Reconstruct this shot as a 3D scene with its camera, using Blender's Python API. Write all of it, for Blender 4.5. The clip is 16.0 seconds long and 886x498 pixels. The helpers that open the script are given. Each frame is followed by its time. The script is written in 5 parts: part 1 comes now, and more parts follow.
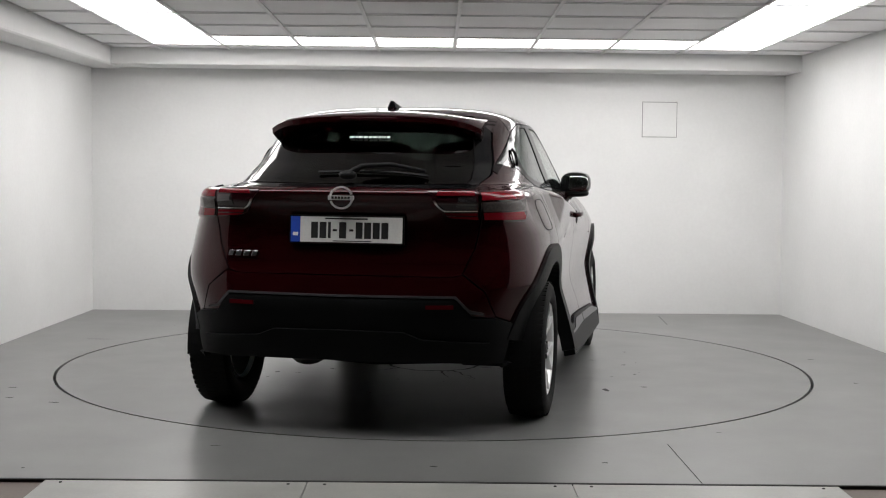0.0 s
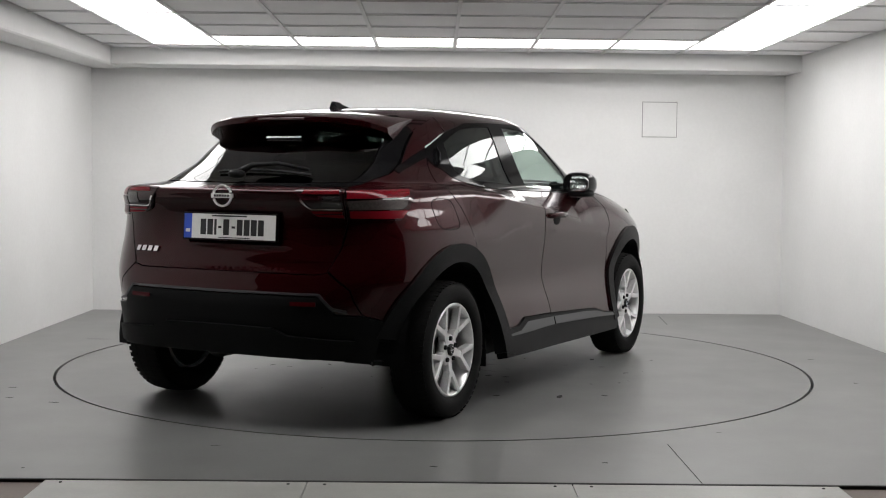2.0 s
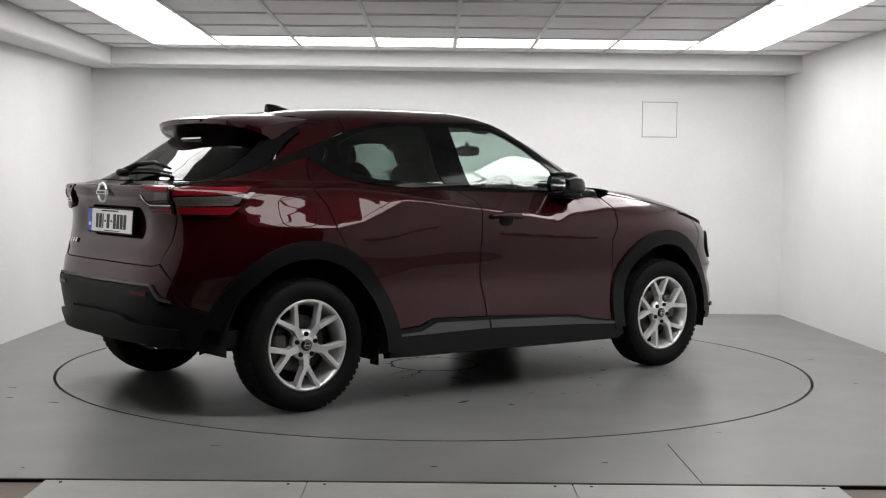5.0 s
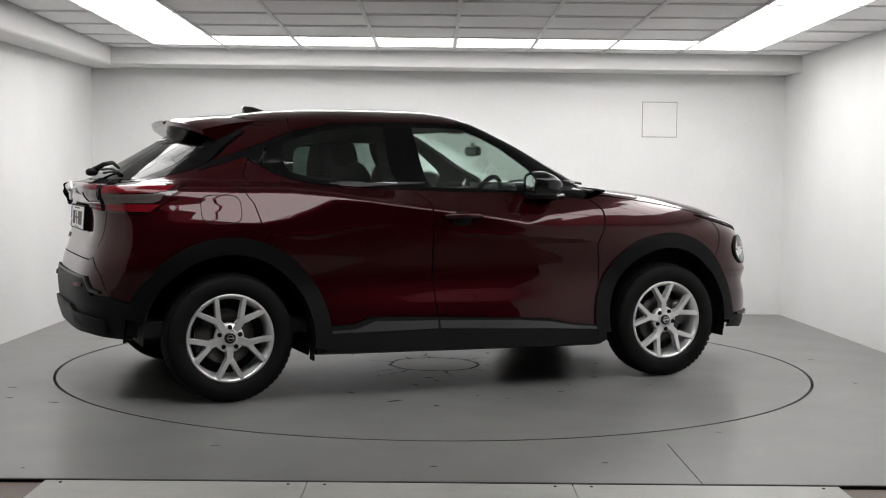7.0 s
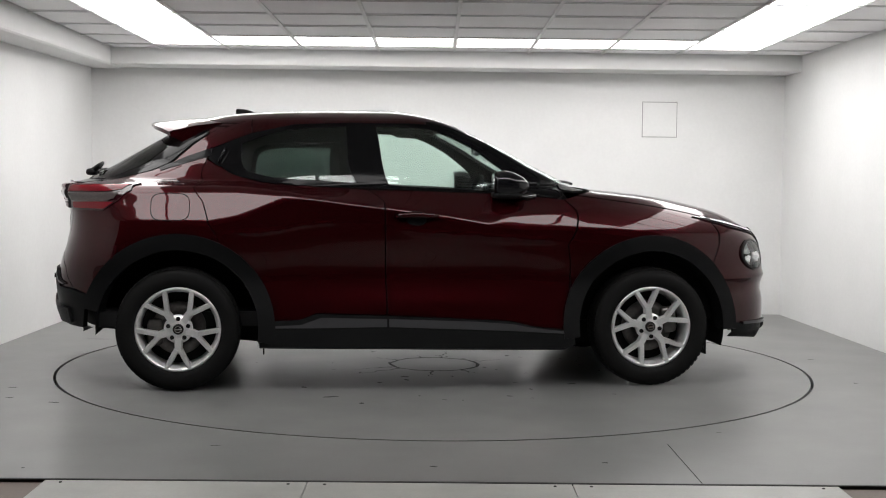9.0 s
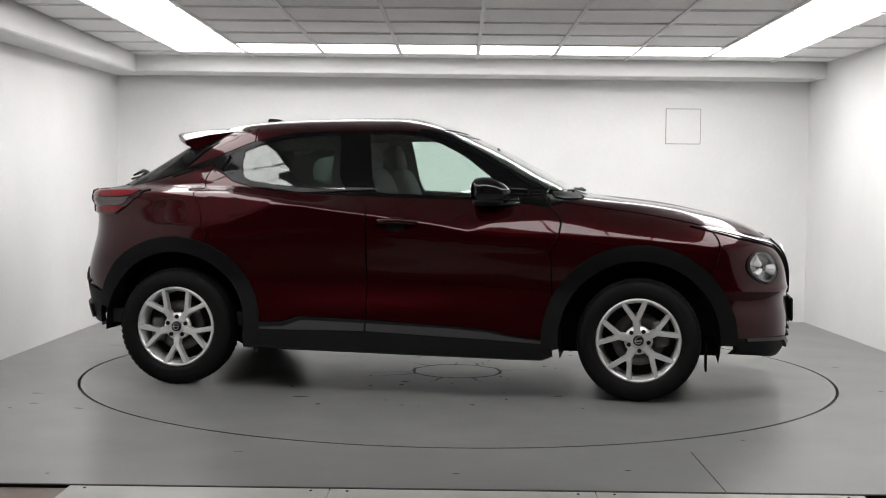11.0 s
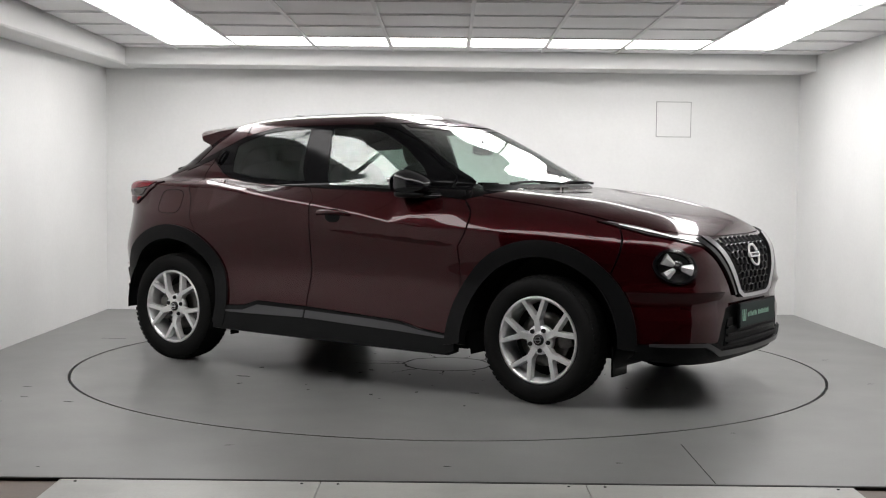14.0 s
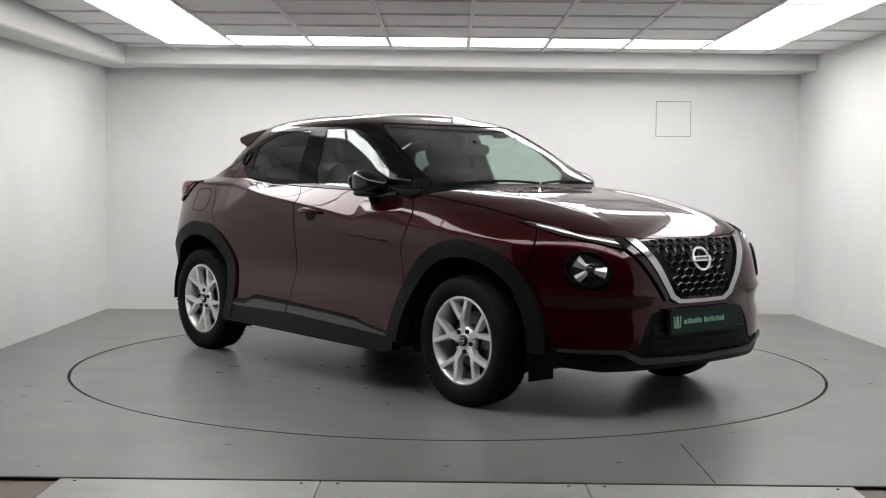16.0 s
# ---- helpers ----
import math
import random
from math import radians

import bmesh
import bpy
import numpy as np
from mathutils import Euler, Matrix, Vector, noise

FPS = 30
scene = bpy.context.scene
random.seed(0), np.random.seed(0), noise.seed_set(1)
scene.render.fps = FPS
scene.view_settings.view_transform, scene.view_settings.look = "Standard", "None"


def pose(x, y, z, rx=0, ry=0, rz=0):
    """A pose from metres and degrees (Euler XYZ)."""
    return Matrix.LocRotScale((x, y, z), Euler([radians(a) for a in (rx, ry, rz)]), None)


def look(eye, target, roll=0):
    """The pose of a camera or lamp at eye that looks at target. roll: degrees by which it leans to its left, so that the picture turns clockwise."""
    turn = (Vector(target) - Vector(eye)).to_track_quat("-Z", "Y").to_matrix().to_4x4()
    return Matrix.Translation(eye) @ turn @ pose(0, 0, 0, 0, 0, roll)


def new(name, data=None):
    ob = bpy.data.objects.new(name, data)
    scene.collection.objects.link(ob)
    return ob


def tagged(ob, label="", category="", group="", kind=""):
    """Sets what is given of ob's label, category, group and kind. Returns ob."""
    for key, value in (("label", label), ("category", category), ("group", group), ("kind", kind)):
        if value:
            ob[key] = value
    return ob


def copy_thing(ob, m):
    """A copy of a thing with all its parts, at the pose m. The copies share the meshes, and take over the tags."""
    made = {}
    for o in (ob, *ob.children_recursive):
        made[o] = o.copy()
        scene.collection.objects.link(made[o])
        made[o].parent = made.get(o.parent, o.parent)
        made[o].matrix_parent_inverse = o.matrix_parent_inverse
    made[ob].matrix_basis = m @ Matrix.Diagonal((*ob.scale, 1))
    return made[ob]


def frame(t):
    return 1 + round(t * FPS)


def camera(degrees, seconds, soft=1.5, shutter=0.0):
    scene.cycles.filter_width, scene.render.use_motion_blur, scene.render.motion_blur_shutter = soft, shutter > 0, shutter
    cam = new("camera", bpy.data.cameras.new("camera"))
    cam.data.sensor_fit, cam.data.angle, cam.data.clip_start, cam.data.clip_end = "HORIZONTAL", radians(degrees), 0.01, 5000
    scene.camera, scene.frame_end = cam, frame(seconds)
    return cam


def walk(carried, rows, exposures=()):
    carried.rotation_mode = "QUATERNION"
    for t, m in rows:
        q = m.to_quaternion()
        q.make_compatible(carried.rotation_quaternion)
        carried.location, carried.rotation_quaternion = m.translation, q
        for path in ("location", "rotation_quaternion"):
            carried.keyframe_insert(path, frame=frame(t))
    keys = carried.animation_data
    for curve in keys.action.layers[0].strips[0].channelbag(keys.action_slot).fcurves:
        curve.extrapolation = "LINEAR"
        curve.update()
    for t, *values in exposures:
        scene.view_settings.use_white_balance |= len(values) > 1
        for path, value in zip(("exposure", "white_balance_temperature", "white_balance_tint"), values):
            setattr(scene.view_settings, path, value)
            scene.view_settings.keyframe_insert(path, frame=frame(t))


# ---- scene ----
cam = camera(38.538, 16.0, soft=1.1)

EYE = (0.0, -7.880, 1.199)


def gaze(yaw, pitch, roll):
    """The camera's pose from its yaw to the right, its tilt down and its roll, in degrees."""
    a, b = radians(yaw), radians(pitch)
    way = Vector((math.sin(a) * math.cos(b), math.cos(a) * math.cos(b), -math.sin(b)))
    return look(EYE, Vector(EYE) + way, roll)


walk(cam, [
    (0.0, gaze(0.3463, 3.4606, 0.588)),
    (9.2, gaze(0.3463, 3.4606, 0.588)),
    (10.2, gaze(-0.2157, 3.3073, 0.588)),
    (11.1, gaze(-0.7011, 3.1540, 0.588)),
    (11.5, gaze(-0.6245, 3.2051, 0.588)),
    (12.0, gaze(-0.4968, 3.2818, 0.588)),
    (12.5, gaze(-0.3690, 3.3584, 0.588)),
    (13.0, gaze(-0.3179, 3.4095, 0.588)),
    (13.5, gaze(-0.2924, 3.4402, 0.588)),
    (14.0, gaze(-0.2668, 3.4683, 0.588)),
    (14.5, gaze(-0.2668, 3.4811, 0.588)),
    (15.0, gaze(-0.2541, 3.4862, 0.588)),
    (16.0, gaze(-0.2541, 3.4862, 0.588)),
], [(0.0, 0.02), (1.5, -0.08), (4.0, 0.06), (6.5, 0.08), (9.0, 0.14), (11.5, 0.19), (13.5, 0.17), (16.0, 0.07)])

# heading of the turntable and the car on it, degrees
HEADING = [
    (0.0, 78.56), (0.5, 74.65), (1.0, 70.73), (1.5, 66.76), (2.0, 62.77), (2.5, 58.70), 
    (3.0, 54.71), (3.5, 50.71), (4.0, 46.71), (6.5, 26.74), (7.0, 22.82), (7.5, 18.78), 
    (8.0, 14.81), (8.5, 10.90), (9.0, 7.03), (11.5, -13.20), (12.0, -17.39), (12.5, -21.07), 
    (13.0, -25.10), (13.5, -29.26), (14.0, -33.23), (14.5, -37.31), (15.0, -41.29), (15.5, -45.07), 
    (16.0, -49.28), 
]
CAR_OFFSET = (-0.189, -0.007)

# ---- light ----
world = bpy.data.worlds.new("world")
world.use_nodes = True
world.node_tree.nodes["Background"].inputs[0].default_value = (0.5, 0.52, 0.55, 1)
world.node_tree.nodes["Background"].inputs[1].default_value = 0.0
scene.world = world
PANEL_GLOW = 7.7


# ---- materials ----
def material(name, colour, rough=0.5, metal=0.0, grain=0.0, grain_scale=60.0, stain=0.0, stain_scale=2.0, bump=0.0, bump_scale=200.0,
             rough_var=0.0, coat=0.0, spec=0.5, stretch=(1, 1, 1), each=0.0):
    """A procedural surface: colour varied by fine grain and broad stains, with relief and uneven gloss."""
    m = bpy.data.materials.new(name)
    m.use_nodes = True
    nt = m.node_tree
    b = nt.nodes["Principled BSDF"]
    b.inputs["Roughness"].default_value, b.inputs["Metallic"].default_value = rough, metal
    b.inputs["Coat Weight"].default_value, b.inputs["Coat Roughness"].default_value = coat, 0.03
    b.inputs["Specular IOR Level"].default_value = spec
    b.inputs["Base Color"].default_value = (*colour, 1)
    tc = nt.nodes.new("ShaderNodeTexCoord")
    mp = nt.nodes.new("ShaderNodeMapping")
    mp.inputs["Scale"].default_value = stretch
    nt.links.new(tc.outputs["Object"], mp.inputs["Vector"])
    last = None

    def noise_node(scale, detail):
        n = nt.nodes.new("ShaderNodeTexNoise")
        n.inputs["Scale"].default_value, n.inputs["Detail"].default_value = scale, detail
        nt.links.new(mp.outputs[0], n.inputs["Vector"])
        return n

    def multiply(factor_socket, low, high, previous):
        r = nt.nodes.new("ShaderNodeMapRange")
        r.inputs["From Min"].default_value, r.inputs["From Max"].default_value = 0.3, 0.7
        r.inputs["To Min"].default_value, r.inputs["To Max"].default_value = low, high
        nt.links.new(factor_socket, r.inputs["Value"])
        mul = nt.nodes.new("ShaderNodeVectorMath")
        mul.operation = "SCALE"
        if previous is None:
            mul.inputs[0].default_value = colour
        else:
            nt.links.new(previous, mul.inputs[0])
        nt.links.new(r.outputs[0], mul.inputs["Scale"])
        return mul.outputs[0]

    if stain:
        last = multiply(noise_node(stain_scale, 6).outputs["Fac"], 1 - stain, 1 + stain * 0.4, last)
    if grain:
        last = multiply(noise_node(grain_scale, 3).outputs["Fac"], 1 - grain, 1 + grain, last)
    if each:
        info = nt.nodes.new("ShaderNodeObjectInfo")
        last = multiply(info.outputs["Random"], 1 - each, 1 + each, last)
    if last is not None:
        nt.links.new(last, b.inputs["Base Color"])
    if rough_var:
        r = nt.nodes.new("ShaderNodeMapRange")
        r.inputs["From Min"].default_value, r.inputs["From Max"].default_value = 0.3, 0.7
        r.inputs["To Min"].default_value, r.inputs["To Max"].default_value = max(0.02, rough - rough_var), rough + rough_var
        nt.links.new(noise_node(stain_scale * 1.7, 5).outputs["Fac"], r.inputs["Value"])
        nt.links.new(r.outputs[0], b.inputs["Roughness"])
    if bump:
        bp = nt.nodes.new("ShaderNodeBump")
        bp.inputs["Strength"].default_value, bp.inputs["Distance"].default_value = bump, 0.002
        nt.links.new(noise_node(bump_scale, 2).outputs["Fac"], bp.inputs["Height"])
        nt.links.new(bp.outputs[0], b.inputs["Normal"])
    return m


def glowing(name, colour, strength):
    m = bpy.data.materials.new(name)
    m.use_nodes = True
    b = m.node_tree.nodes["Principled BSDF"]
    b.inputs["Base Color"].default_value = (0.8, 0.8, 0.8, 1)
    b.inputs["Emission Color"].default_value, b.inputs["Emission Strength"].default_value = (*colour, 1), strength
    return m


WALL = material("white_wall_paint", (0.74, 0.74, 0.735), 0.7, stain=0.07, stain_scale=1.0, grain=0.015, grain_scale=40, bump=0.15, bump_scale=120)
BEAM_WHITE = material("white_beam_paint", (0.74, 0.74, 0.735), 0.65, stain=0.03, stain_scale=2, bump=0.1, bump_scale=90)
CEILING_TILE = material("ceiling_board", (0.90, 0.90, 0.90), 0.8, grain=0.04, grain_scale=150, stain=0.05, stain_scale=2, bump=0.2, bump_scale=300)
CEILING_GRID = material("ceiling_grid_metal", (0.75, 0.75, 0.75), 0.4, stain=0.05)
GAP = material("dark_gap", (0.02, 0.02, 0.02), 0.8)
GLOW = glowing("light_panel_diffuser", (1.0, 0.98, 0.97), PANEL_GLOW)
FLOOR = material("grey_floor_paint", (0.147, 0.149, 0.144), 0.30, spec=0.6, stain=0.12, stain_scale=1.6, grain=0.03, grain_scale=70, rough_var=0.02, bump=0.03, bump_scale=60)
DISC = material("grey_turntable_paint", (0.146, 0.148, 0.143), 0.30, spec=0.6, stain=0.12, stain_scale=1.9, grain=0.03, grain_scale=70, rough_var=0.02, bump=0.03, bump_scale=60)
RAMP = material("grey_ramp_plate", (0.30, 0.30, 0.28), 0.38, stain=0.12, stain_scale=2.0, grain=0.04, grain_scale=90, rough_var=0.08)
BROWN = material("brown_hall_floor", (0.11, 0.075, 0.055), 0.5, stain=0.25, stain_scale=3, grain=0.08, grain_scale=60)
HALL = material("dark_hall_wall", (0.035, 0.035, 0.037), 0.8, stain=0.1, stain_scale=1)
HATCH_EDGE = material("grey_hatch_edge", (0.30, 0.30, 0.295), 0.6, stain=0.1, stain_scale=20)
SCUFF = material("dark_floor_scuff", (0.022, 0.021, 0.02), 0.6, spec=0.3, stain=0.4, stain_scale=40)


# ---- mesh helpers ----
def link_mesh(name, bm, mat, parent=None, label="", smooth=False):
    me = bpy.data.meshes.new(name)
    bm.to_mesh(me)
    bm.free()
    for m in (mat if isinstance(mat, (list, tuple)) else [mat]):
        me.materials.append(m)
    if smooth:
        for f in me.polygons:
            f.use_smooth = True
    ob = new(name, me)
    if parent is not None:
        ob.parent = parent
    return tagged(ob, label)


def part(name, bm, mat, parent, label="", smooth=False):
    return link_mesh(name, bm, mat, parent, label, smooth)


def prism(points, z0, z1, bm=None):
    """An upright prism over a plan polygon; z0 and z1 may be lists, a height for each corner."""
    bm = bm or bmesh.new()
    n = len(points)
    z0 = z0 if isinstance(z0, (list, tuple)) else [z0] * n
    z1 = z1 if isinstance(z1, (list, tuple)) else [z1] * n
    lo = [bm.verts.new((x, y, z)) for (x, y), z in zip(points, z0)]
    hi = [bm.verts.new((x, y, z)) for (x, y), z in zip(points, z1)]
    bm.faces.new(hi)
    bm.faces.new(lo[::-1])
    for i in range(n):
        j = (i + 1) % n
        bm.faces.new((lo[i], lo[j], hi[j], hi[i]))
    bmesh.ops.recalc_face_normals(bm, faces=bm.faces)
    return bm


def box(x0, x1, y0, y1, z0, z1, bm=None):
    return prism([(x0, y0), (x1, y0), (x1, y1), (x0, y1)], z0, z1, bm)


def soften(bm, width, segments=2):
    bmesh.ops.bevel(bm, geom=[e for e in bm.edges if len(e.link_faces) == 2 and e.calc_face_angle(0) > 0.5], offset=width, segments=segments, affect="EDGES", profile=0.6)
    return bm


def structure(ob, label, category):
    return tagged(ob, label, category, kind="structure")


# ---- the booth ----
BACK_L, BACK_R = (-2.916, 2.905), (2.978, 3.024)
FRONT_Y, FRONT_L, FRONT_R = -3.03, -3.0, 3.22
TABLE_R = 2.283


def ceil_z(y):
    return 2.185 - 0.013 * (y - 2.2)


def build_booth():
    def wall(name, a, b, out, label):
        pts = [a, b, (b[0] + out[0], b[1] + out[1]), (a[0] + out[0], a[1] + out[1])]
        structure(link_mesh(name, prism(pts, -0.1, 2.45), WALL), label, "wall")

    wall("wall_west", (FRONT_L, FRONT_Y), (BACK_L[0], BACK_L[1] + 0.15), (-0.15, 0), "matte white painted side wall of the photo booth")
    wall("wall_east", (BACK_R[0], BACK_R[1] + 0.15), (FRONT_R, FRONT_Y), (0.15, 0), "matte white painted side wall, brightly lit")
    wall("wall_north", (BACK_L[0] - 0.05, BACK_L[1] - 0.001), (BACK_R[0] + 0.05, BACK_R[1] + 0.001), (0, 0.15), "matte white painted back wall of the photo booth")
    # access panel: a thin frame and a flush lid on the back wall
    y = 2.915 + (1.75 + 2.916) * 0.0202
    hatch = structure(new("wall_hatch"), "flush white square access panel in the back wall", "access panel")
    x0, x1, z0, z1 = 1.757, 2.058, 1.517, 1.820
    slope = 0.0202
    for name, (a, b, c, d), mat, depth in (("lid", (x0 + 0.006, x1 - 0.006, z0 + 0.006, z1 - 0.006), WALL, 0.006),
                                          ("frame", (x0, x0 + 0.007, z0, z1), HATCH_EDGE, 0.004), ("frame", (x1 - 0.007, x1, z0, z1), HATCH_EDGE, 0.004),
                                          ("frame", (x0, x1, z0, z0 + 0.007), HATCH_EDGE, 0.003), ("frame", (x0, x1, z1 - 0.007, z1), HATCH_EDGE, 0.003)):
        ya, yb = 2.905 + (a + 2.916) * slope, 2.905 + (b + 2.916) * slope
        part(name, prism([(a, ya - depth), (b, yb - depth), (b, yb + 0.01), (a, ya + 0.01)], c, d), mat, hatch)
    # beams under the ceiling
    bm = prism([(-2.70, 2.50), (BACK_R[0] + 0.08, 2.60), (BACK_R[0] + 0.08, BACK_R[1] + 0.01), (-2.70, BACK_L[1] + 0.02)], 2.055, 2.30)
    structure(link_mesh("beam_back", soften(bm, 0.012), BEAM_WHITE), "white boxed-in beam along the back wall", "beam")
    bm = prism([(FRONT_L + 0.002, FRONT_Y + 0.01), (-2.700, FRONT_Y + 0.01), (-2.648, BACK_L[1] - 0.003), (BACK_L[0] + 0.002, BACK_L[1] - 0.003)], 2.045, 2.30)
    structure(link_mesh("beam_west", soften(bm, 0.03, 3), BEAM_WHITE), "white boxed-in beam along the side wall", "beam")

    # suspended ceiling: boards, grid bars and glowing panels
    xs = [-2.645, -2.235] + [-1.690 + 0.6085 * i for i in range(7)] + [2.54, 3.20]
    ys = [2.56, 2.20]
    while ys[-1] > FRONT_Y + 0.3:
        ys.append(ys[-1] - 0.61)
    ys[-1] = FRONT_Y
    boards, bars, back = bmesh.new(), bmesh.new(), bmesh.new()
    glow = []

    def slab(bm, xa, xb, ya, yb, lift, thick):
        prism([(xa, yb), (xb, yb), (xb, ya), (xa, ya)], [ceil_z(yb) + lift, ceil_z(yb) + lift, ceil_z(ya) + lift, ceil_z(ya) + lift],
              [ceil_z(yb) + lift + thick, ceil_z(yb) + lift + thick, ceil_z(ya) + lift + thick, ceil_z(ya) + lift + thick], bm)

    last = len(ys) - 3
    for j in range(len(ys) - 1):
        for i in range(len(xs) - 1):
            lit = (1 <= j <= last and i in (1, 8)) or (j in (1, last) and 1 <= i <= 8)
            g = 0.006
            if lit:
                glow.append((xs[i] + g, xs[i + 1] - g, ys[j] - g, ys[j + 1] + g))
            else:
                slab(boards, xs[i] + g, xs[i + 1] - g, ys[j] - g, ys[j + 1] + g, 0.004 + random.uniform(0, 0.005), 0.015)
    for x in xs[1:-1]:
        slab(bars, x - 0.012, x + 0.012, ys[0], FRONT_Y, -0.004, 0.02)
    for k, y in enumerate(ys[1:-1]):
        slab(bars, xs[0], xs[-1], y + 0.006, y - 0.006, -0.002, 0.02)
        # thin grey strip along the back edge of each cross bar, level with it
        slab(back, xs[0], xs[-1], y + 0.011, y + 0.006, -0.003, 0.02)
    slab(back, -3.1, 3.35, 2.9, FRONT_Y, 0.035, 0.05)
    structure(link_mesh("ceiling", boards, CEILING_TILE), "suspended ceiling of off-white square boards", "ceiling")
    structure(link_mesh("ceiling_grid", bars, CEILING_GRID), "thin light grey metal grid bars of the ceiling", "ceiling grid")
    structure(link_mesh("ceiling_backing", back, HATCH_EDGE), "grey sheet above the ceiling boards and thin grey strips beside the cross bars", "ceiling")
    for k, (xa, xb, ya, yb) in enumerate(glow):
        lamp = new("light_panel")
        bm = bmesh.new()
        slab(bm, xa + 0.012, xb - 0.012, ya - 0.012, yb + 0.012, 0.002, 0.008)
        part("diffuser", bm, GLOW, lamp, "glowing white diffuser")
        bm = bmesh.new()
        for a, b, c, d in ((xa, xa + 0.011, ya, yb), (xb - 0.011, xb, ya, yb), (xa + 0.011, xb - 0.011, ya, ya - 0.011), (xa + 0.011, xb - 0.011, yb + 0.011, yb)):
            slab(bm, a, b, c, d, 0.0, 0.02)
        part("frame", bm, BEAM_WHITE, lamp)
        tagged(lamp, "square glowing white light panel set in the ceiling", "ceiling light", "ceiling light panels")


def ring(r0, r1, z0, z1, n=160, bm=None):
    bm = bm or bmesh.new()
    loops = []
    for r, z in ((r0, z0), (r1, z0), (r1, z1), (r0, z1)):
        loops.append([bm.verts.new((r * math.cos(2 * math.pi * i / n), r * math.sin(2 * math.pi * i / n), z)) for i in range(n)])
    for a in range(4):
        for i in range(n):
            j = (i + 1) % n
            bm.faces.new((loops[a][i], loops[a][j], loops[(a + 1) % 4][j], loops[(a + 1) % 4][i]))
    bmesh.ops.recalc_face_normals(bm, faces=bm.faces)
    return bm


def build_floor():
    # booth floor round the turntable, with a round opening
    n = 160
    bm = bmesh.new()
    inner = [bm.verts.new((TABLE_R * math.cos(2 * math.pi * i / n), TABLE_R * math.sin(2 * math.pi * i / n), 0)) for i in range(n)]
    low = [bm.verts.new((v.co.x, v.co.y, -0.06)) for v in inner]

    def out(a):
        c, s = math.cos(a), math.sin(a)
        k = min((3.3 / abs(c)) if abs(c) > 1e-6 else 99, ((3.1 if s > 0 else 3.02) / abs(s)) if abs(s) > 1e-6 else 99)
        return c * k, s * k

    outer = [bm.verts.new((*out(2 * math.pi * i / n), 0)) for i in range(n)]
    skirt = [bm.verts.new((v.co.x, v.co.y, -0.06)) for v in outer]
    for i in range(n):
        j = (i + 1) % n
        bm.faces.new((inner[i], outer[i], outer[j], inner[j]))
        bm.faces.new((low[i], inner[i], inner[j], low[j]))
        bm.faces.new((outer[i], skirt[i], skirt[j], outer[j]))
    bmesh.ops.recalc_face_normals(bm, faces=bm.faces)
    structure(link_mesh("floor", bm, FLOOR), "grey painted sheet floor with faint scuffs", "floor")
    structure(link_mesh("pit", box(-3.3, 3.3, -2.9, 2.9, -0.10, -0.055), GAP), "dark pit under the turntable rim", "floor")
    # seams of the floor sheets: thin dark strips
    for x0, y0, x1, y1 in ((1.047, -3.015, 1.043, -2.30), (-2.45, 1.02, -2.28, 1.02), (1.9, 2.8, 1.86, 2.2)):
        dx, dy = x1 - x0, y1 - y0
        l = math.hypot(dx, dy)
        nx, ny = -dy / l * 0.0022, dx / l * 0.0022
        structure(link_mesh("floor_seam", prism([(x0 - nx, y0 - ny), (x1 - nx, y1 - ny), (x1 + nx, y1 + ny), (x0 + nx, y0 + ny)], 0.0005, 0.0012), GAP), "thin dark joint in the floor sheets", "floor joint")
    rnd = random.Random(9)
    for k in range(26):
        x, y = rnd.uniform(-2.8, 2.9), rnd.uniform(-2.9, 2.6)
        if math.hypot(x, y) < 2.36:
            continue
        l, w, a = rnd.uniform(0.006, 0.03), rnd.uniform(0.002, 0.006), rnd.uniform(-0.3, 0.3)
        bm = prism([(-l, -w), (l * 0.3, -w * 1.3), (l, 0), (l * 0.2, w), (-l * 0.8, w * 0.7)], 0.0004, 0.0009)
        bm.transform(Matrix.Translation((x, y, 0)) @ Matrix.Rotation(a, 4, "Z"))
        structure(link_mesh("floor_scuff", bm, SCUFF), "small dark scuff on the floor paint", "scuff")
    # ramp of three plates before the raised floor, brown floor of the hall beyond
    ramp = structure(new("ramp"), "low ramp of three grey metal plates at the floor's edge", "ramp")
    edges = [-1.500, -0.487, 0.540, 1.575]
    for a, b in zip(edges[:-1], edges[1:]):
        bm = prism([(a + 0.002, -4.0), (b - 0.002, -4.0), (b - 0.002, -3.036), (a + 0.002, -3.036)], -0.0135, [-0.009, -0.009, -0.003, -0.003])
        plate = part("plate", bm, RAMP, ramp)
        for x in (a + 0.07, b - 0.07):
            bm = bmesh.new()
            bmesh.ops.create_cone(bm, cap_ends=True, segments=10, radius1=0.008, radius2=0.005, depth=0.006, matrix=Matrix.Translation((x, -3.07, -0.003)))
            part("screw", bm, GAP, plate)
    structure(link_mesh("hall_floor", box(-9, 9, -14, -3.034, -0.2, -0.014), BROWN), "dark brown floor of the hall outside the booth", "floor")
    structure(link_mesh("floor_edge", box(-3.3, 3.3, -3.032, -3.021, -0.1, -0.001), GAP), "dark edge of the raised booth floor", "floor edge")
